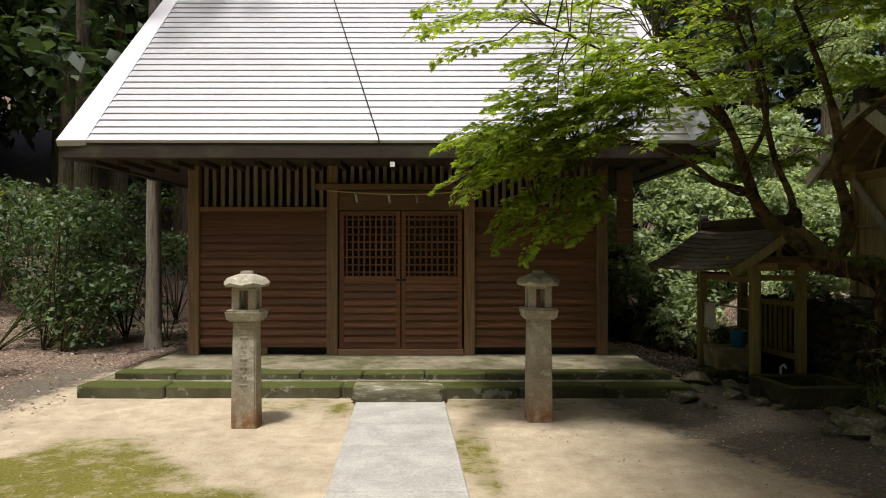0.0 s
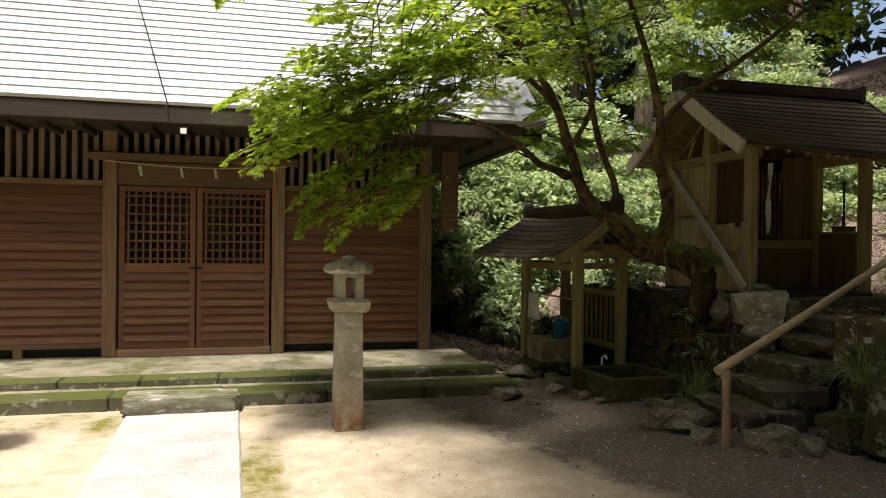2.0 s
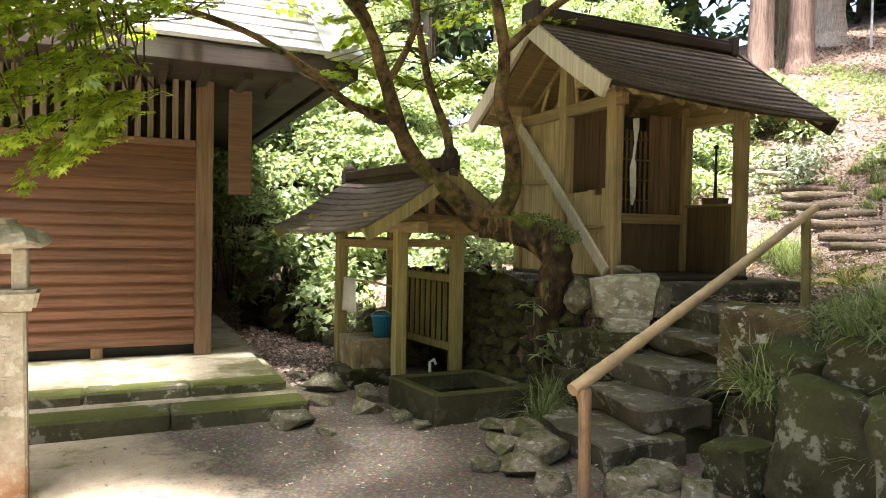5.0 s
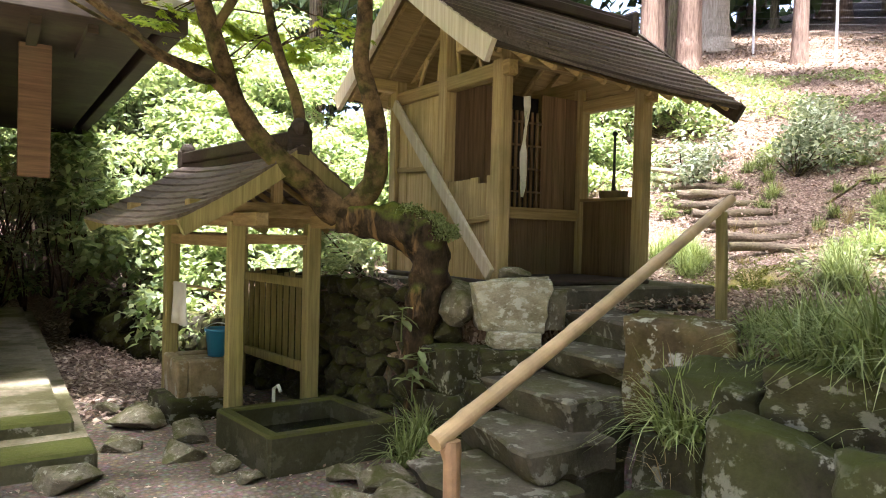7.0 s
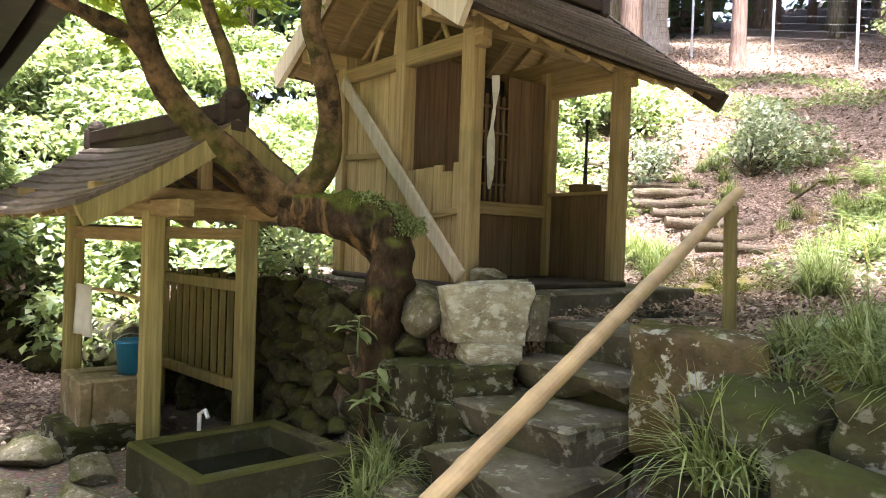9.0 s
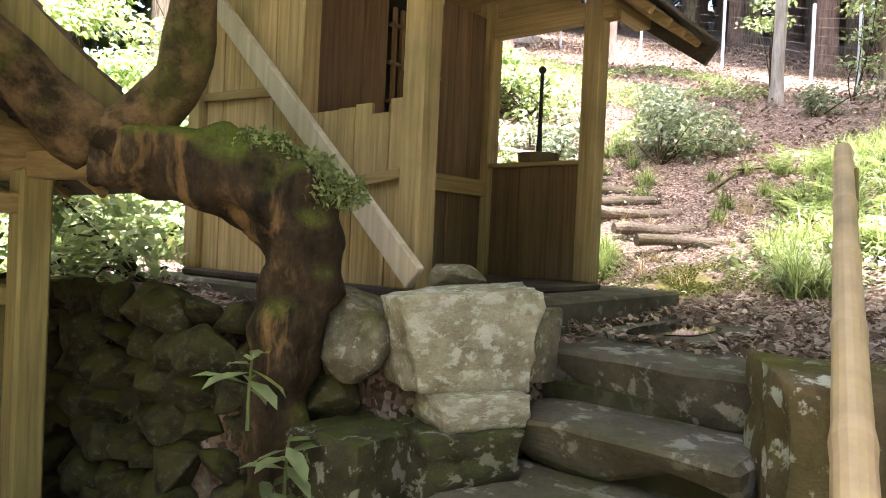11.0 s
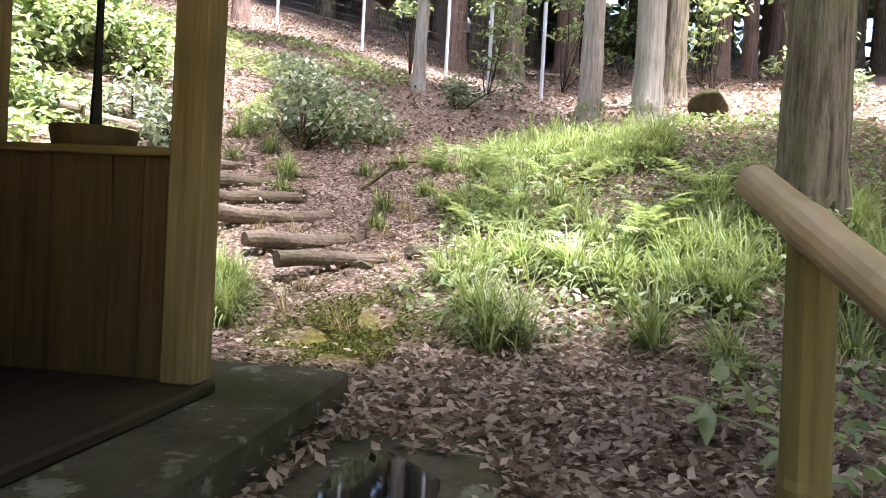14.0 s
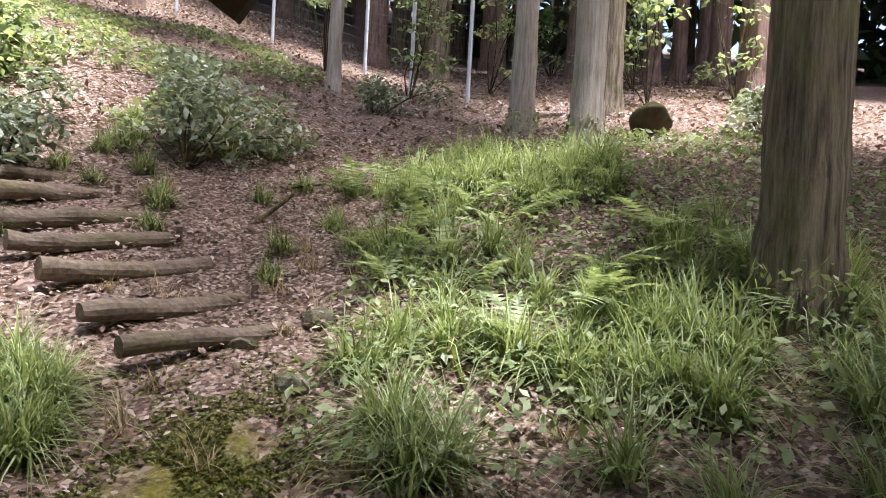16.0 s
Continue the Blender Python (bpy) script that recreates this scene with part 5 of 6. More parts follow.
logs = random.Random(3)
for i in range(14):
    r_ = Vector((9.60 + 0.235 * i + logs.uniform(-.06, .06), 7.32 + 0.345 * i, 0))
    l = r_ + Vector((-0.72 + logs.uniform(-.1, .06), 0.60 + logs.uniform(-.06, .06), 0))
    l.z, r_.z = (hz((l.x + r_.x) / 2, (l.y + r_.y) / 2) + 0.05 + logs.uniform(-.015, .015) for _ in range(2))
    pts = [l.lerp(r_, t) + Vector((0, 0, 0.012 * math.sin(5 * t + i))) for t in np.linspace(0, 1, 9)]
    tagged(link("log_step", tube(pts, [logs.uniform(0.05, 0.064)] * 9, 14, 0.2, freq=8), M_LOG, smooth=False), "weathered round log laid as a step in earth", "log", "log steps")
    if i % 2:
        q = r_ + Vector((0.03, -0.05, 0))
        tagged(link("peg", tube([q - up * 0.15, q + up * 0.1], [0.022, 0.02], 8), M_LOG), "short wooden peg holding a log step", "peg", "step pegs")
for k, (x, y, s) in enumerate(((7.62, 6.62, 0.2), (8.95, 7.15, 0.2), (9.6, 7.2, 0.26), (6.6, 7.0, 0.14), (9.25, 7.5, 0.18))):
    rock("stone", (x, y, hz(x, y) + 0.01), (s, s * 0.8, s * 0.5), 30 * k, rocks, k)
for k, pts in enumerate((((8.95, 6.35), (9.1, 6.45), (9.25, 6.4), (9.4, 6.5)), ((10.9, 8.0), (11.2, 7.8), (11.5, 7.9), (11.9, 7.7)))):
    pp = [Vector((x, y, hz(x, y) + 0.10 + 0.06 * (i % 2))) for i, (x, y) in enumerate(pts)]
    pp[0].z -= 0.12
    pp[-1].z -= 0.12
    q, rad = smooth_line(pp, [0.02, 0.018, 0.014, 0.008], 4)
    tagged(link("fallen_branch", tube(q, rad, 7, 0.2), M_BARKM), "dead crooked branch lying in the grass", "branch", "fallen branches")


# ---------------------------------------------------------------- grasses, ferns, litter
def blades(name, tufts, per, mat, width=0.006):
    """Arching sedge blades from tuft feet (x, y, z, length)."""
    t = np.repeat(np.asarray(tufts, float), per, axis=0)
    n = len(t)
    yaw = rng.random(n) * 2 * np.pi
    lean = rng.uniform(0.3, 1.25, n)
    L = t[:, 3] * rng.uniform(0.6, 1.2, n)
    foot = t[:, :3] + np.stack([rng.normal(0, 0.03, n), rng.normal(0, 0.03, n), np.full(n, -0.02)], -1)
    d = np.stack([np.cos(yaw), np.sin(yaw), np.zeros(n)], -1)
    s = np.stack([-np.sin(yaw), np.cos(yaw), np.zeros(n)], -1)
    rows_v = []
    for q in (0, 0.4, 0.75, 1.0):
        out = L * lean * q ** 1.5 * 0.9
        zz = L * (q * (1.15 - 0.35 * lean) - lean * 0.62 * q ** 2.6)
        c = foot + d * out[:, None] + np.array([0, 0, 1]) * zz[:, None]
        w = width * (1 - q * 0.92) * np.ones(n)
        rows_v += [c - s * w[:, None], c + s * w[:, None]]
    v = np.stack(rows_v, 1).reshape(-1, 3)
    f = np.array([(0, 1, 3, 2), (2, 3, 5, 4), (4, 5, 7, 6)])
    faces_ = (f[None] + (np.arange(n) * 8)[:, None, None]).reshape(-1, 4)
    return from_arrays(name, v, faces_, mat)


def spots(n, x0, x1, y0, y1, seed, keep=lambda x, y: True):
    r = random.Random(seed)
    out = []
    while len(out) < n:
        x, y = r.uniform(x0, x1), r.uniform(y0, y1)
        if keep(x, y):
            out.append((x, y, hz(x, y), r))
    return out


green = lambda x, y: not (x > 10.4 and y < 5.2) and y > 4.2 and noise.noise(Vector((x * 0.9, y * 0.9, 2))) > -0.12 and y < 7.2 and (x - 8.0) > (5.4 - y) * -0.2 and y > 3.2 + 0.25 * (x - 8) - 1.5
tuft = [(x, y, z, r.uniform(0.28, 0.54)) for x, y, z, r in spots(150, 8.1, 12.6, 3.6, 7.0, 1, green)]
tuft += [(x, y, z, r.uniform(0.25, 0.4)) for x, y, z, r in spots(18, 8.25, 8.78, 7.95, 8.6, 2)]
tuft += [(x, y, z, r.uniform(0.2, 0.32)) for x, y, z, r in spots(36, 9.6, 13.0, 7.0, 9.8, 3)]
tuft += [(x, y, z, r.uniform(0.2, 0.34)) for x, y, z, r in spots(30, 4.9, 7.4, 3.0, 4.9, 4)]
tuft += [(x, y, z, r.uniform(0.22, 0.36)) for x, y, z, r in spots(75, 4.55, 5.5, 2.6, 5.5, 5, lambda x, y: hz(x, y) > 0.25)]
tuft += [(4.45, 6.95, 0.05, 0.42), (4.52, 7.05, 0.1, 0.4), (4.3, 6.85, 0.02, 0.36), (4.86, 5.44, 0.5, 0.42), (4.8, 5.36, 0.46, 0.4), (4.84, 5.28, 0.5, 0.38), (4.95, 4.75, 0.9, 0.5), (4.9, 4.6, 0.9, 0.5), (4.88, 4.45, 0.9, 0.48), (5.05, 4.6, 0.93, 0.5), (5.0, 4.9, 0.85, 0.45), (4.82, 4.1, 0.95, 0.5), (4.85, 3.8, 0.95, 0.5), (4.8, 3.95, 0.95, 0.48), (4.36, 7.1, 0.0, 0.3)]
tagged(put("sedge_grass", blades("sedge_grass", tuft, 105, M_GRASS, 0.007)), "arching bright green sedge tufts on the bank", "grass", kind="stuff")
dry = [(x, y, z, r.uniform(0.15, 0.3)) for x, y, z, r in spots(70, 7.9, 12.5, 3.6, 9.0, 8)] + [(4.95, 5.5, 0.5, 0.3), (5.05, 5.62, 0.6, 0.3), (4.8, 5.4, 0.3, 0.3)]
M_STRAW = leafy("straw_blade", (0.26, 0.19, 0.09), (0.46, 0.38, 0.22), 0.3)
tagged(put("dry_grass", blades("dry_grass", dry, 26, M_STRAW, 0.004)), "dry straw-coloured grass among green tufts", "grass", kind="stuff")


def fern_shape():
    pts, q = [], []
    for i in range(11):
        t = (i + 1) / 12
        x, z, w = t, 0.42 * t - 0.55 * t * t, 0.24 * math.sin(math.pi * (0.12 + 0.85 * t)) + 0.015
        for s in (-1, 1):
            j = len(pts)
            pts += [(x - 0.03, 0, z), (x + 0.02, s * w * 0.5, z - 0.004), (x + 0.05, s * w, z - 0.03), (x + 0.035, 0, z)]
            q.append((j, j + 1, j + 2, j + 3) if s > 0 else (j + 3, j + 2, j + 1, j))
    return np.array(pts), np.array(q)


FERN, FERN_Q = fern_shape()
fp = []
fspots = [(9.9, 6.3), (10.3, 6.6), (10.6, 6.2), (10.9, 6.75), (11.2, 6.4), (11.5, 6.8), (10.0, 6.9), (10.5, 7.0), (11.0, 6.0), (10.4, 5.2), (10.6, 5.0), (10.1, 4.9), (11.3, 5.3), (9.3, 6.1), (9.6, 5.7), (9.2, 5.4), (9.9, 5.6), (8.7, 4.6), (7.4, 4.3), (7.9, 4.1), (8.3, 3.9), (7.0, 4.7), (12.0, 7.2), (11.7, 7.4), (9.0, 4.4), (9.55, 5.0), (4.9, 9.2), (5.0, 9.8), (4.7, 10.3)]
for x, y in fspots:
    fp += [(x, y, hz(x, y) + 0.04)] * 9
fp = np.array(fp)
n = len(fp)
tagged(put("ferns", scatter("ferns", FERN, FERN_Q, fp + rng.normal(0, 0.015, (n, 3)), rng.uniform(0.3, 0.55, n), rng.random(n) * 6.28, rng.uniform(-0.75, -0.15, n), rng.normal(0, 0.15, n), M_FERN)), "pale green fern fronds among the grass", "fern", kind="stuff")


def strewn(name, n, x0, x1, y0, y1, size, mat, seed, keep, lift=0.012, tilt=0.35, dist=None):
    g = np.random.default_rng(seed)
    p = np.stack([g.uniform(x0, x1, n * 2), g.uniform(y0, y1, n * 2)], -1)
    p = p[keep(p[:, 0], p[:, 1])][:n]
    m = len(p)
    z = height(p[:, 0], p[:, 1]) + lift + g.random(m) * 0.02
    return scatter(name, LEAF, LEAF_Q, np.column_stack([p, z]), size * g.uniform(0.6, 1.5, m), g.random(m) * 6.28, g.normal(0, tilt, m), g.normal(0, tilt, m), mat)


offpath = lambda x, y: (height(x, y) > 0.7) & (np.exp(-(((x - 8.25) / 0.8) ** 2 + ((y - 7.3) / 0.5) ** 2)) < 0.35 + 0.6 * np.sin(x * 37 + y * 53) ** 8) & ~((x < 5.85) & (y > 5.95) & (y < 6.85)) & ~((abs(x - 6.42) < 0.42) & (abs(y - 6.66) < 0.22)) & ~((x > 5.1) & (x < 7.35) & (y > 6.95) & (y < 9.15))
tagged(put("leaf_litter", strewn("leaf_litter", 26000, 4.9, 13.5, 2.5, 10.5, 0.043, M_DEAD, 1, offpath, 0.03)), "brown and pale dead leaves covering the slope", "leaves", kind="stuff")
tagged(put("far_litter", strewn("far_litter", 22000, 9, 24, 0, 20, 0.075, M_DEAD, 2, lambda x, y: x > 12, 0.05)), "dead leaves over the upper forest slope", "leaves", kind="stuff")
tagged(put("yard_litter", strewn("yard_litter", 1500, 0.5, 4.6, 3.0, 8.6, 0.026, M_DEAD, 3, lambda x, y: (height(x, y) < 0.05) & ((y < 7.5) | (x > 2.8)) & (x + 0.3 * (y - 5) > 1.2), 0.008, 0.25)), "small dry leaves and twigs on the gravel", "leaves", kind="stuff")
tagged(put("path_litter", strewn("path_litter", 4000, 2.75, 4.0, 8.6, 15, 0.05, M_DEAD, 4, lambda x, y: height(x, y) < 0.3, 0.012)), "dead leaves on the path behind the hall", "leaves", kind="stuff")
tagged(put("left_litter", strewn("left_litter", 5000, -12, -4.0, 4, 16, 0.05, M_DEAD, 6, lambda x, y: x < 0, 0.012)), "scattered leaves on mossy ground beside the hall", "leaves", kind="stuff")
tagged(put("yard_grit", strewn("yard_grit", 3500, -5, 1.6, 2.6, 7.5, 0.014, M_DEAD, 13, lambda x, y: (x < -1.0) | (x > 0.3), 0.006, 0.25)), "fine bits of leaf and bark on sand", "litter", kind="stuff")
tagged(put("slope_herbs", strewn("slope_herbs", 9000, 9.5, 18, 7.6, 15, 0.085, M_FERN, 14, lambda x, y: (np.sin(x * 1.9 + 2) * np.sin(y * 1.6) > -0.1) & (y > 8.2 + (x - 9.5) * 0.1) & (abs((y - 7.7) - 1.06 * (x - 9.2)) > 0.95), 0.10, 0.5)), "sparse pale herbs over the upper slope", "herbs", kind="stuff")
tagged(put("near_litter", strewn("near_litter", 5000, 5.3, 8.2, 4.9, 7.0, 0.045, M_DEAD, 23, lambda x, y: (height(x, y) > 0.7) & ~((x < 5.85) & (y > 5.95)) & ~((abs(x - 6.42) < 0.42) & (abs(y - 6.66) < 0.22)), 0.03, 0.45)), "curled brown leaves by the handrail post", "leaves", kind="stuff")
gm = np.random.default_rng(31)
mp = np.column_stack([gm.normal(8.25, 0.42, 9000), gm.normal(7.3, 0.26, 9000)])
mp = mp[np.sin(mp[:, 0] * 9) * np.sin(mp[:, 1] * 11 + 1) > -0.35]
mp = np.column_stack([mp, height(mp[:, 0], mp[:, 1]) + 0.012])
M_TUFT = leafy("moss_tuft", (0.06, 0.072, 0.014), (0.19, 0.20, 0.042), 0.3, 0.8)
tagged(put("moss_carpet", scatter("moss_carpet", LEAF, LEAF_Q, mp, gm.uniform(0.015, 0.035, len(mp)), gm.random(len(mp)) * 6.28, gm.normal(-0.25, 0.4, len(mp)), gm.normal(0, 0.5, len(mp)), M_TUFT)), "patchy dark green moss below log steps", "moss", kind="stuff")
herb = lambda x, y: (height(x, y) > 0.8) & (y < 7.1) & (y > 3.3)
tagged(put("low_herbs", strewn("low_herbs", 6500, 8.3, 13, 3.2, 7.2, 0.06, M_FERN, 7, herb, 0.13, 0.5)), "low broad-leaved herbs between sedge tufts", "herbs", kind="stuff")
tagged(put("bank_herbs", strewn("bank_herbs", 2200, 5.2, 8, 2.6, 5.6, 0.06, M_SHRUB, 9, lambda x, y: height(x, y) > 0.5, 0.08, 0.5)), "small green herbs over the bank", "herbs", kind="stuff")
sprig_leaf = from_arrays("leaf", np.array([(0, 0, 0), (0.35, 0.17, 0.05), (0.35, 0, 0.0), (0.35, -0.17, 0.05), (0.75, 0.13, 0.03), (0.75, 0, -0.02), (0.75, -0.13, 0.03), (1.0, 0, -0.10)]), np.array([(0, 2, 1), (0, 3, 2), (1, 2, 5), (1, 5, 4), (2, 3, 6), (2, 6, 5), (4, 5, 7), (5, 6, 7)]), M_FERN)


def sprig(x, y, z, n, size, label, group, seed):
    """A few lance-shaped leaves round a short stem."""
    r = random.Random(seed)
    t = thing("broadleaf_sprig", (x, y, z), label, "plant", group)
    part("stem", tube([(x, y, z - 0.12), (x, y, z), (x, y - 0.01, z + 0.1)], [0.006, 0.005, 0.003], 6), M_FERN, t)
    for k in range(n):
        ob = put("leaf", sprig_leaf, t)
        ob.matrix_basis = pose(x, y, z + 0.1 * k / n, 0, r.uniform(-20, 35), 137 * k + r.uniform(-20, 20)) @ Matrix.Scale(size * r.uniform(0.7, 1.2), 4)


for k, (cx, cy, cz) in enumerate(((4.5, 7.1, 0.55), (4.47, 7.12, 0.42), (4.4, 7.15, 0.8))):
    sprig(cx, cy, cz, 9, 0.15, "bright green sprig growing from the wall", "wall sprigs", k)
for k, (cx, cy) in enumerate(((7.2, 5.75), (7.35, 5.68), (8.0, 5.5), (6.9, 5.6))):
    sprig(cx, cy, hz(cx, cy) + 0.08, 6, 0.15, "pale broad-leaved seedling in dead leaves", "seedlings", 10 + k)


# ---------------------------------------------------------------- trees
def cedar(x, y, r, h, mat, label, group="forest trees", lean=0.0, crown_from=0.6, moss=False, flare=1.35, z=None):
    z0 = hz(x, y) if z is None else z
    t = thing("cedar_tree", (x, y, z0), label, "tree", group)
    zs = [-0.3, 0.0, 0.25, 0.7, 2, h * 0.5, h]
    rs = [r * flare * 1.1, r * flare, r * (1 + (flare - 1) * 0.5), r * 1.06, r, r * 0.7, r * 0.12]
    pts = [(x + lean * q, y, z0 + q) for q in zs]
    pp, rad = smooth_line(pts, rs, 4)
    part("trunk", tube(pp, rad, 20 if r > 0.2 else 12, 0.07, freq=5), mat, t, smooth=True)
    g = np.random.default_rng(int(abs(x * 131 + y * 17)))
    m = 16
    zz = g.uniform(crown_from, 1.0, m)
    c = np.column_stack([x + lean * h * zz + g.normal(0, 1, m) * (1.15 - zz) * 2.2, y + g.normal(0, 1, m) * (1.15 - zz) * 2.2, z0 + h * zz])
    put("crown", leaf_cloud("crown", c, [(1.1, 1.1, 0.6)] * m, 75, 0.42, M_DARKL, flat=0.6), t)
    return t


cedar(9.5, 4.70, 0.195, 17, M_BARKC, "thick grey furrowed cedar with mossy foot", flare=1.3, crown_from=0.75)
cedar(12.96, 5.3, 0.155, 16, M_BARKP, "slim pale lichened cedar with mossy foot", crown_from=0.75)
cedar(14.23, 5.88, 0.14, 16, M_BARKP, "slim pale lichened cedar with mossy foot", crown_from=0.75)
cedar(16.1, 8.58, 0.10, 15, M_BARKP, "slender pale bare cedar trunk", lean=0.03, crown_from=0.8)
cedar(12.5, 3.6, 0.12, 15, M_BARKR, "slender red-brown cedar trunk")
cedar(15.4, 4.7, 0.2, 17, M_BARKC, "grey cedar with mossy foot on the slope")
cedar(-4.8, 11.5, 0.12, 14, M_BARKP, "slender pale cedar beside the hall", z=0.0)
for x, y, r in ((21.0, 17.2, 0.55), (17.5, 15.3, 0.26), (16.6, 15.6, 0.22), (19.5, 13.4, 0.18), (15.2, 14.6, 0.2)):
    cedar(x, y, r, 19, M_BARKP if r > 0.5 else M_BARKR, "tall straight cedar on the upper slope", crown_from=0.55)
rt = random.Random(21)
for i in range(95):
    x, y = rt.uniform(17.5, 34), rt.uniform(-9, 22)
    if (abs(y - 8.5) < 1.0 and x < 18) or (x < 25 and y > 9.5 and rt.random() < 0.7):
        continue
    cedar(x, y, rt.uniform(0.13, 0.27), rt.uniform(15, 20), rt.choice((M_BARKR, M_BARKR, M_BARKC)), "tall dark cedar in the dense plantation", crown_from=(0.75 if y > 7 else 0.55) if x < 25 else 0.2)
for i in range(26):
    x, y = rt.uniform(-22, -7), rt.uniform(14, 28)
    cedar(x, y, rt.uniform(0.13, 0.3), rt.uniform(14, 19), M_BARKC, "tall dark cedar in shade beside the hall", crown_from=0.25)
for i in range(14):
    x, y = rt.uniform(-3, 12), rt.uniform(18, 30)
    cedar(x, y, rt.uniform(0.13, 0.3), rt.uniform(14, 19), M_BARKC, "tall cedar behind the hall", crown_from=0.3)
stump = tagged(put("tree_stump", rock_mesh("tree_stump", 33, stone("mossy_stump", (0.06, 0.045, 0.03), (0.16, 0.12, 0.08), 0.7, 0.05), 0.4, 3)), "rotten mossy cut stump on the slope", "stump")
stump.matrix_world = pose(13.3, 4.55, hz(13.3, 4.55) + 0.14) @ Matrix.Diagonal((0.55, 0.5, 0.5, 1))
for x, y, r in ((12.96, 5.3, 0.24), (14.23, 5.88, 0.22), (9.5, 4.70, 0.32)):
    z = hz(x, y)
    tagged(put("moss_cushion", leaf_cloud("moss_cushion", [(x, y, z + 0.1)], [(r, r, 0.28)], 420, 0.05, M_GRASS, flat=0.9, hollow=0.85)), "yellow-green moss round a cedar foot", "moss", kind="stuff")


def shrub(name, blobs, per, size, mat, label, group="", category="shrub"):
    c = [b[:3] for b in blobs]
    r = [b[3:6] for b in blobs]
    e = thing(name, (c[0][0], c[0][1], hz(c[0][0], c[0][1])), label, category, group)
    put("foliage", leaf_cloud(name, c, r, per, size, mat, flat=0.5), e)
    bm = bmesh.new()
    foot = Vector((c[0][0], c[0][1], hz(c[0][0], c[0][1]) - 0.05))
    for b in c:
        q, rad = smooth_line([foot, foot.lerp(Vector(b), 0.5) + Vector((rt.uniform(-.1, .1), rt.uniform(-.1, .1), 0.1)), Vector(b)], [0.014, 0.009, 0.004], 3)
        tube(q, rad, 6, bm=bm, caps=False)
    part("branchwork", bm, M_BARKM, e)
    return e


b = []
for i in range(12):
    x, y = 12.3 + rt.uniform(-.7, .7), 8.7 + rt.uniform(-.55, .55)
    b.append((x, y, hz(x, y) + rt.uniform(0.15, 0.6), 0.33, 0.33, 0.22))
shrub("evergreen_bush", b, 150, 0.085, M_BUSH, "dense dull-green evergreen bush on the slope")
for cx, cy in ((13.8, 9.6), (11.6, 10.6), (10.6, 9.9), (14.8, 7.4), (13.6, 3.2), (15.5, 2.4)):
    b = []
    for i in range(5):
        x, y = cx + rt.uniform(-.4, .4), cy + rt.uniform(-.4, .4)
        b.append((x, y, hz(x, y) + rt.uniform(0.1, 0.4), 0.25, 0.25, 0.18))
    shrub("evergreen_bush", b, 170, 0.08, M_BUSH, "small sparse evergreen bush on the slope", "slope bushes")
for cx, cy in ((17.0, 7.0), (18.6, 6.2), (16.4, 4.2), (18.2, 9.4), (19.2, 3.6), (17.6, 2.2), (20.5, 7.6), (21.5, 5.0)):
    b = []
    for i in range(6):
        x, y = cx + rt.uniform(-.5, .5), cy + rt.uniform(-.5, .5)
        b.append((x, y, hz(x, y) + rt.uniform(0.4, 1.9), 0.4, 0.4, 0.12))
    shrub("understorey_sapling", b, 60, 0.12, M_SHRUB, "thin light green sapling among cedar trunks", "saplings")
# bright broad-leaved growth behind the shelter and hut
for k in range(64):
    cx, cy = rt.uniform(1.2, 12.5), 11.6 + 8.5 * (k / 63) ** 1.2
    cx = max(cx, float(wall_line(cy)) + 0.9) if cy < 16 else cx
    b = []
    for i in range(11):
        x, y = cx + rt.uniform(-.9, .9), cy + rt.uniform(-.7, .7)
        b.append((x, y, hz(x, y) + 0.25 + max(0, y - 11.6) * 0.62 + rt.uniform(-0.55, 0.55) * min(1.6, 0.5 + (y - 11) * 0.3), 0.5, 0.5, 0.2))
    shrub("broadleaf_shrub", b, 210, 0.125, M_SHRUB, "tall light green broad-leaved shrub on the bank", "bank shrubs")
for k in range(9):
    x, y = rt.uniform(3.9, 5.2), 8.9 + k * 0.55
    b = [(x + rt.uniform(-.3, .3), y + rt.uniform(-.3, .3), hz(x, y) + rt.uniform(0.0, 0.45), 0.35, 0.35, 0.22) for _ in range(5)]
    shrub("low_shrub", b, 110, 0.08, M_FERN if k % 2 else M_SHRUB, "low bright leafy growth on the bank top", "bank shrubs")
for k in range(12):
    cx, cy = rt.uniform(0.6, 4.2), rt.uniform(15.2, 17.8)
    b = [(cx + rt.uniform(-.8, .8), cy + rt.uniform(-.7, .7), max(0, hz(cx, cy)) + rt.uniform(0.1, 2.8), 0.5, 0.5, 0.25) for _ in range(8)]
    shrub("broadleaf_shrub", b, 170, 0.12, M_SHRUB, "leafy green shrub at the end of path", "bank shrubs")
# shrubs in the wood beside and behind the hall
for k in range(22):
    cx, cy = rt.uniform(-12, -5.2), rt.uniform(10.2, 17)
    b = []
    for i in range(9):
        x, y = cx + rt.uniform(-.8, .8), cy + rt.uniform(-.8, .8)
        b.append((x, y, max(0, hz(x, y)) + rt.uniform(0.1, 2.6), 0.5, 0.5, 0.28))
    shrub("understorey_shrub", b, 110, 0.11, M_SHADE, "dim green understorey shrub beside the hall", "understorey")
b = [(-6.2 + rt.uniform(-.5, .3), 8.2 + rt.uniform(-.5, .5), 2.4 + rt.uniform(-.3, .5), 0.4, 0.4, 0.15) for _ in range(9)]
ml = thing("maple_sapling", (-6.9, 8.3, 0), "young maple with bright leaves at the yard edge", "tree")
put("crown", leaf_cloud("crown", [q[:3] for q in b], [q[3:] for q in b], 110, 0.055, M_MAPLE, MAPLE, MAPLE_Q, 0.45, 0.0), ml)
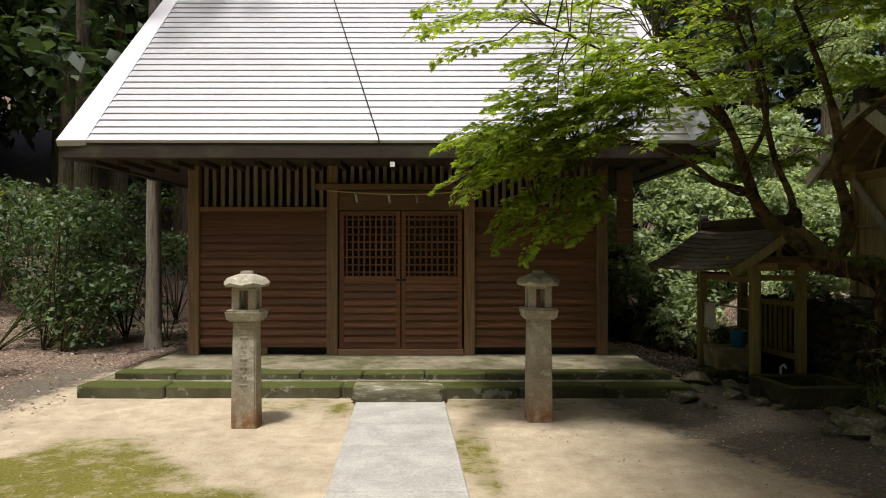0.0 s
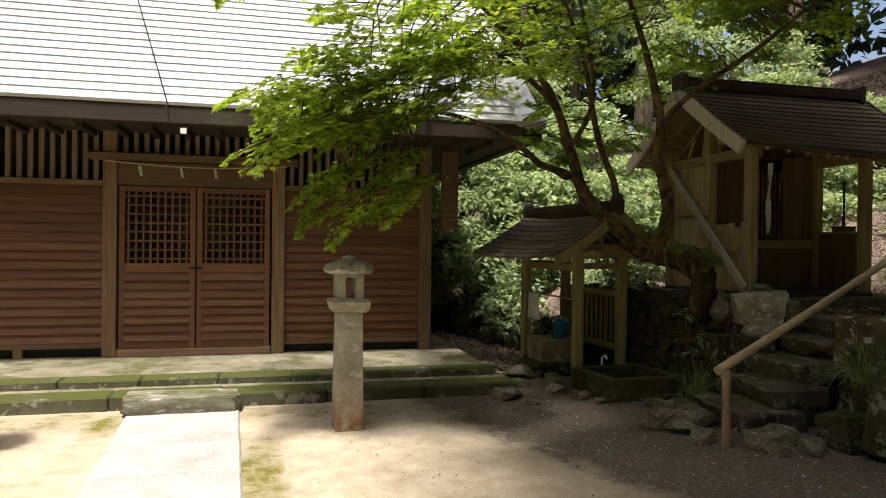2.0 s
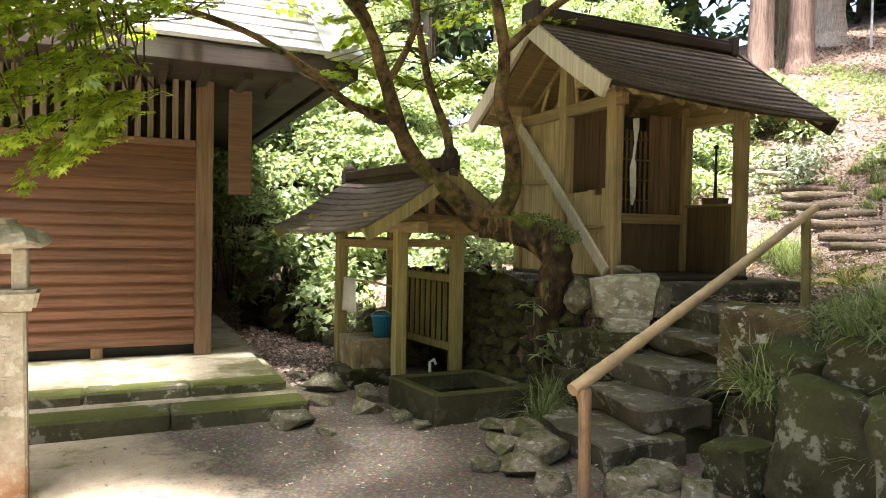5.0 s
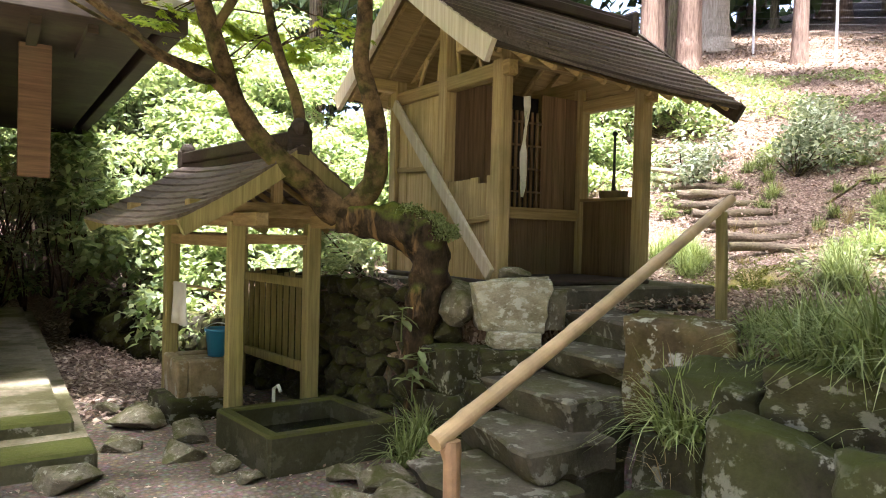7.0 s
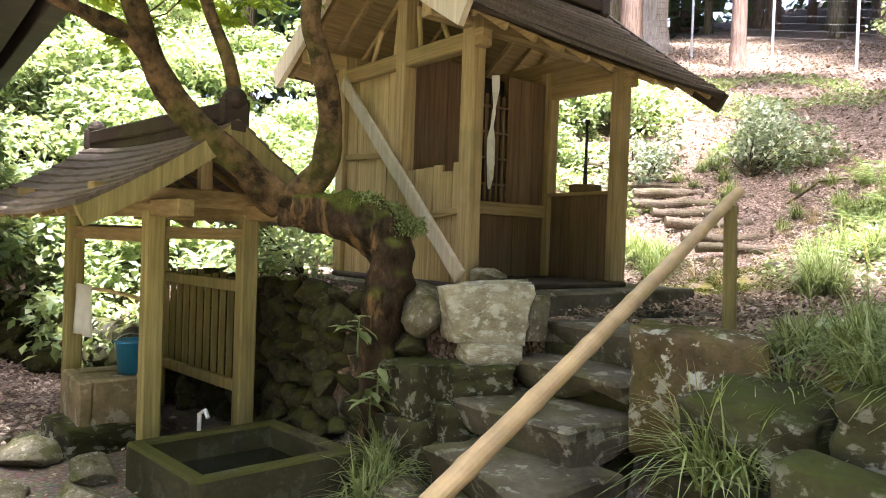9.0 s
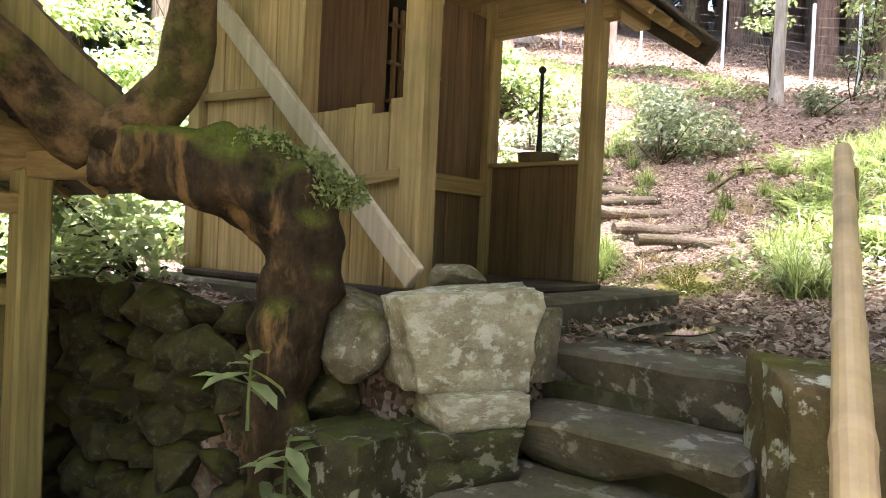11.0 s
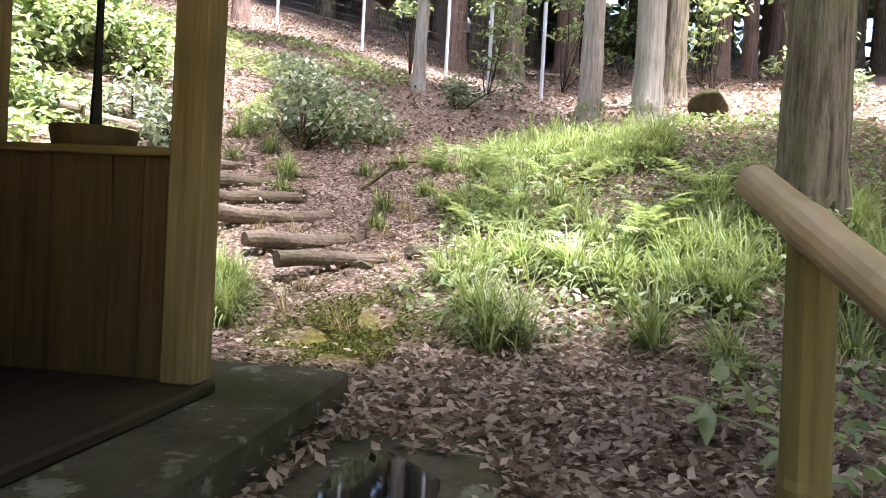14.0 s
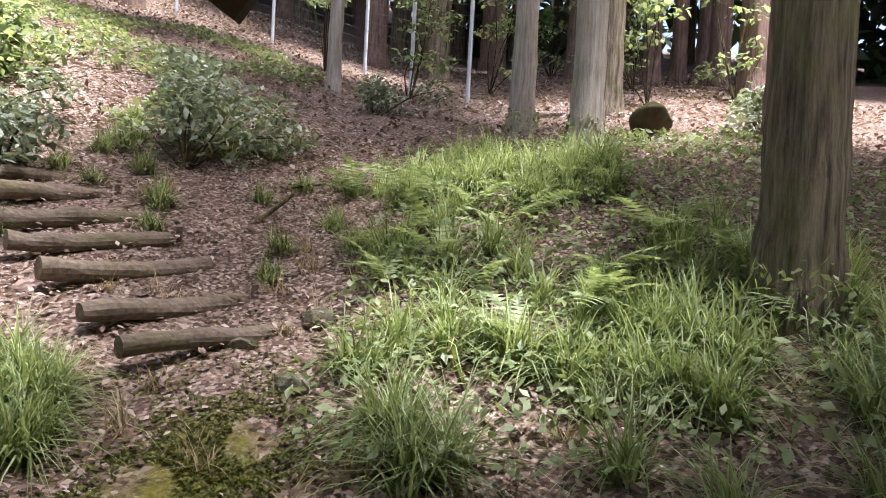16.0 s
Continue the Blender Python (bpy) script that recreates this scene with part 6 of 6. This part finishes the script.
part("trunk", tube([(-6.9, 8.3, -0.1), (-6.8, 8.3, 1.0), (-6.4, 8.2, 1.9), (-6.0, 8.2, 2.5)], [0.05, 0.04, 0.03, 0.012], 8), M_BARKM, ml)

# far woods all round, one mass with gaps
cs, rsz = [], []
gw = np.random.default_rng(8)
for i in range(1500):
    a = gw.uniform(0, 2 * np.pi)
    d = gw.uniform(24, 42)
    x, y = 2 + d * math.cos(a), 7 + d * math.sin(a)
    base_z = max(0.0, hz(x, y))
    cs.append((x, y, base_z + gw.uniform(0, 1) ** 0.8 * 20))
    rsz.append((2.4, 2.4, 1.5))
tagged(put("far_woods", leaf_cloud("far_woods", cs, rsz, 130, 0.8, M_DARKL, flat=0.6)), "dark conifer woods closing the valley round", "woods", kind="stuff")
# unseen canopy clumps, added only to shade terrace, bank and slope
cs = [(gw.uniform(0.9, 5.4), gw.uniform(-2.5, 3.7), gw.uniform(7.0, 9.5)) for _ in range(80)]
cs += [(gw.uniform(2.8, 6.2), gw.uniform(3.6, 7.2), gw.uniform(7.2, 9.5)) for _ in range(44)]
cs += [(gw.uniform(7.5, 11.5), gw.uniform(-2.0, 3.0), gw.uniform(8.5, 11.0)) for _ in range(34)]
cs += [(gw.uniform(5.4, 7.2), gw.uniform(-1.0, 5.4), gw.uniform(7.2, 9.5)) for _ in range(36)]
tagged(put("canopy", leaf_cloud("canopy", cs, [(1.1, 1.1, 0.5)] * len(cs), 170, 0.3, M_SHRUB, flat=0.6)), "unseen canopy clumps added to shade the terrace", "canopy", kind="stuff")

# unseen shrubs added south of the stair to block skylight from the yard
for k in range(14):
    cx, cy = rt.uniform(5.8, 8.8), rt.uniform(-6, 2.4)
    b = []
    for i in range(10):
        x, y = cx + rt.uniform(-.9, .9), cy + rt.uniform(-.9, .5)
        b.append((x, y, hz(x, y) + rt.uniform(0.2, 4.5), 0.65, 0.65, 0.4))
    shrub("understorey_shrub", b, 130, 0.15, M_SHADE, "unseen tall shrub added to block skylight", "understorey")

# ---------------------------------------------------------------- fence on the upper slope
fence = thing("wire_fence", (19.5, 12, 5), "galvanised wire deer fence across the upper slope", "fence")
line = [(21.5, 20.0), (20.9, 17.6), (20.4, 15.3), (20.1, 12.8), (19.6, 10.6), (18.9, 8.6), (17.8, 7.6), (17.2, 6.6)]
tops = []
for x, y in line:
    z = hz(x, y)
    part("post", tube([(x, y, z - 0.2), (x, y, z + 1.7)], [0.035, 0.035], 8), M_GALV, fence)
    tops.append(Vector((x, y, z)))
for k in range(9):
    for a, c in zip(tops, tops[1:]):
        part("wire", tube([a + up * (0.15 + 0.18 * k), c + up * (0.15 + 0.18 * k)], [0.0035, 0.0035], 4, caps=False), M_WIRE, fence)
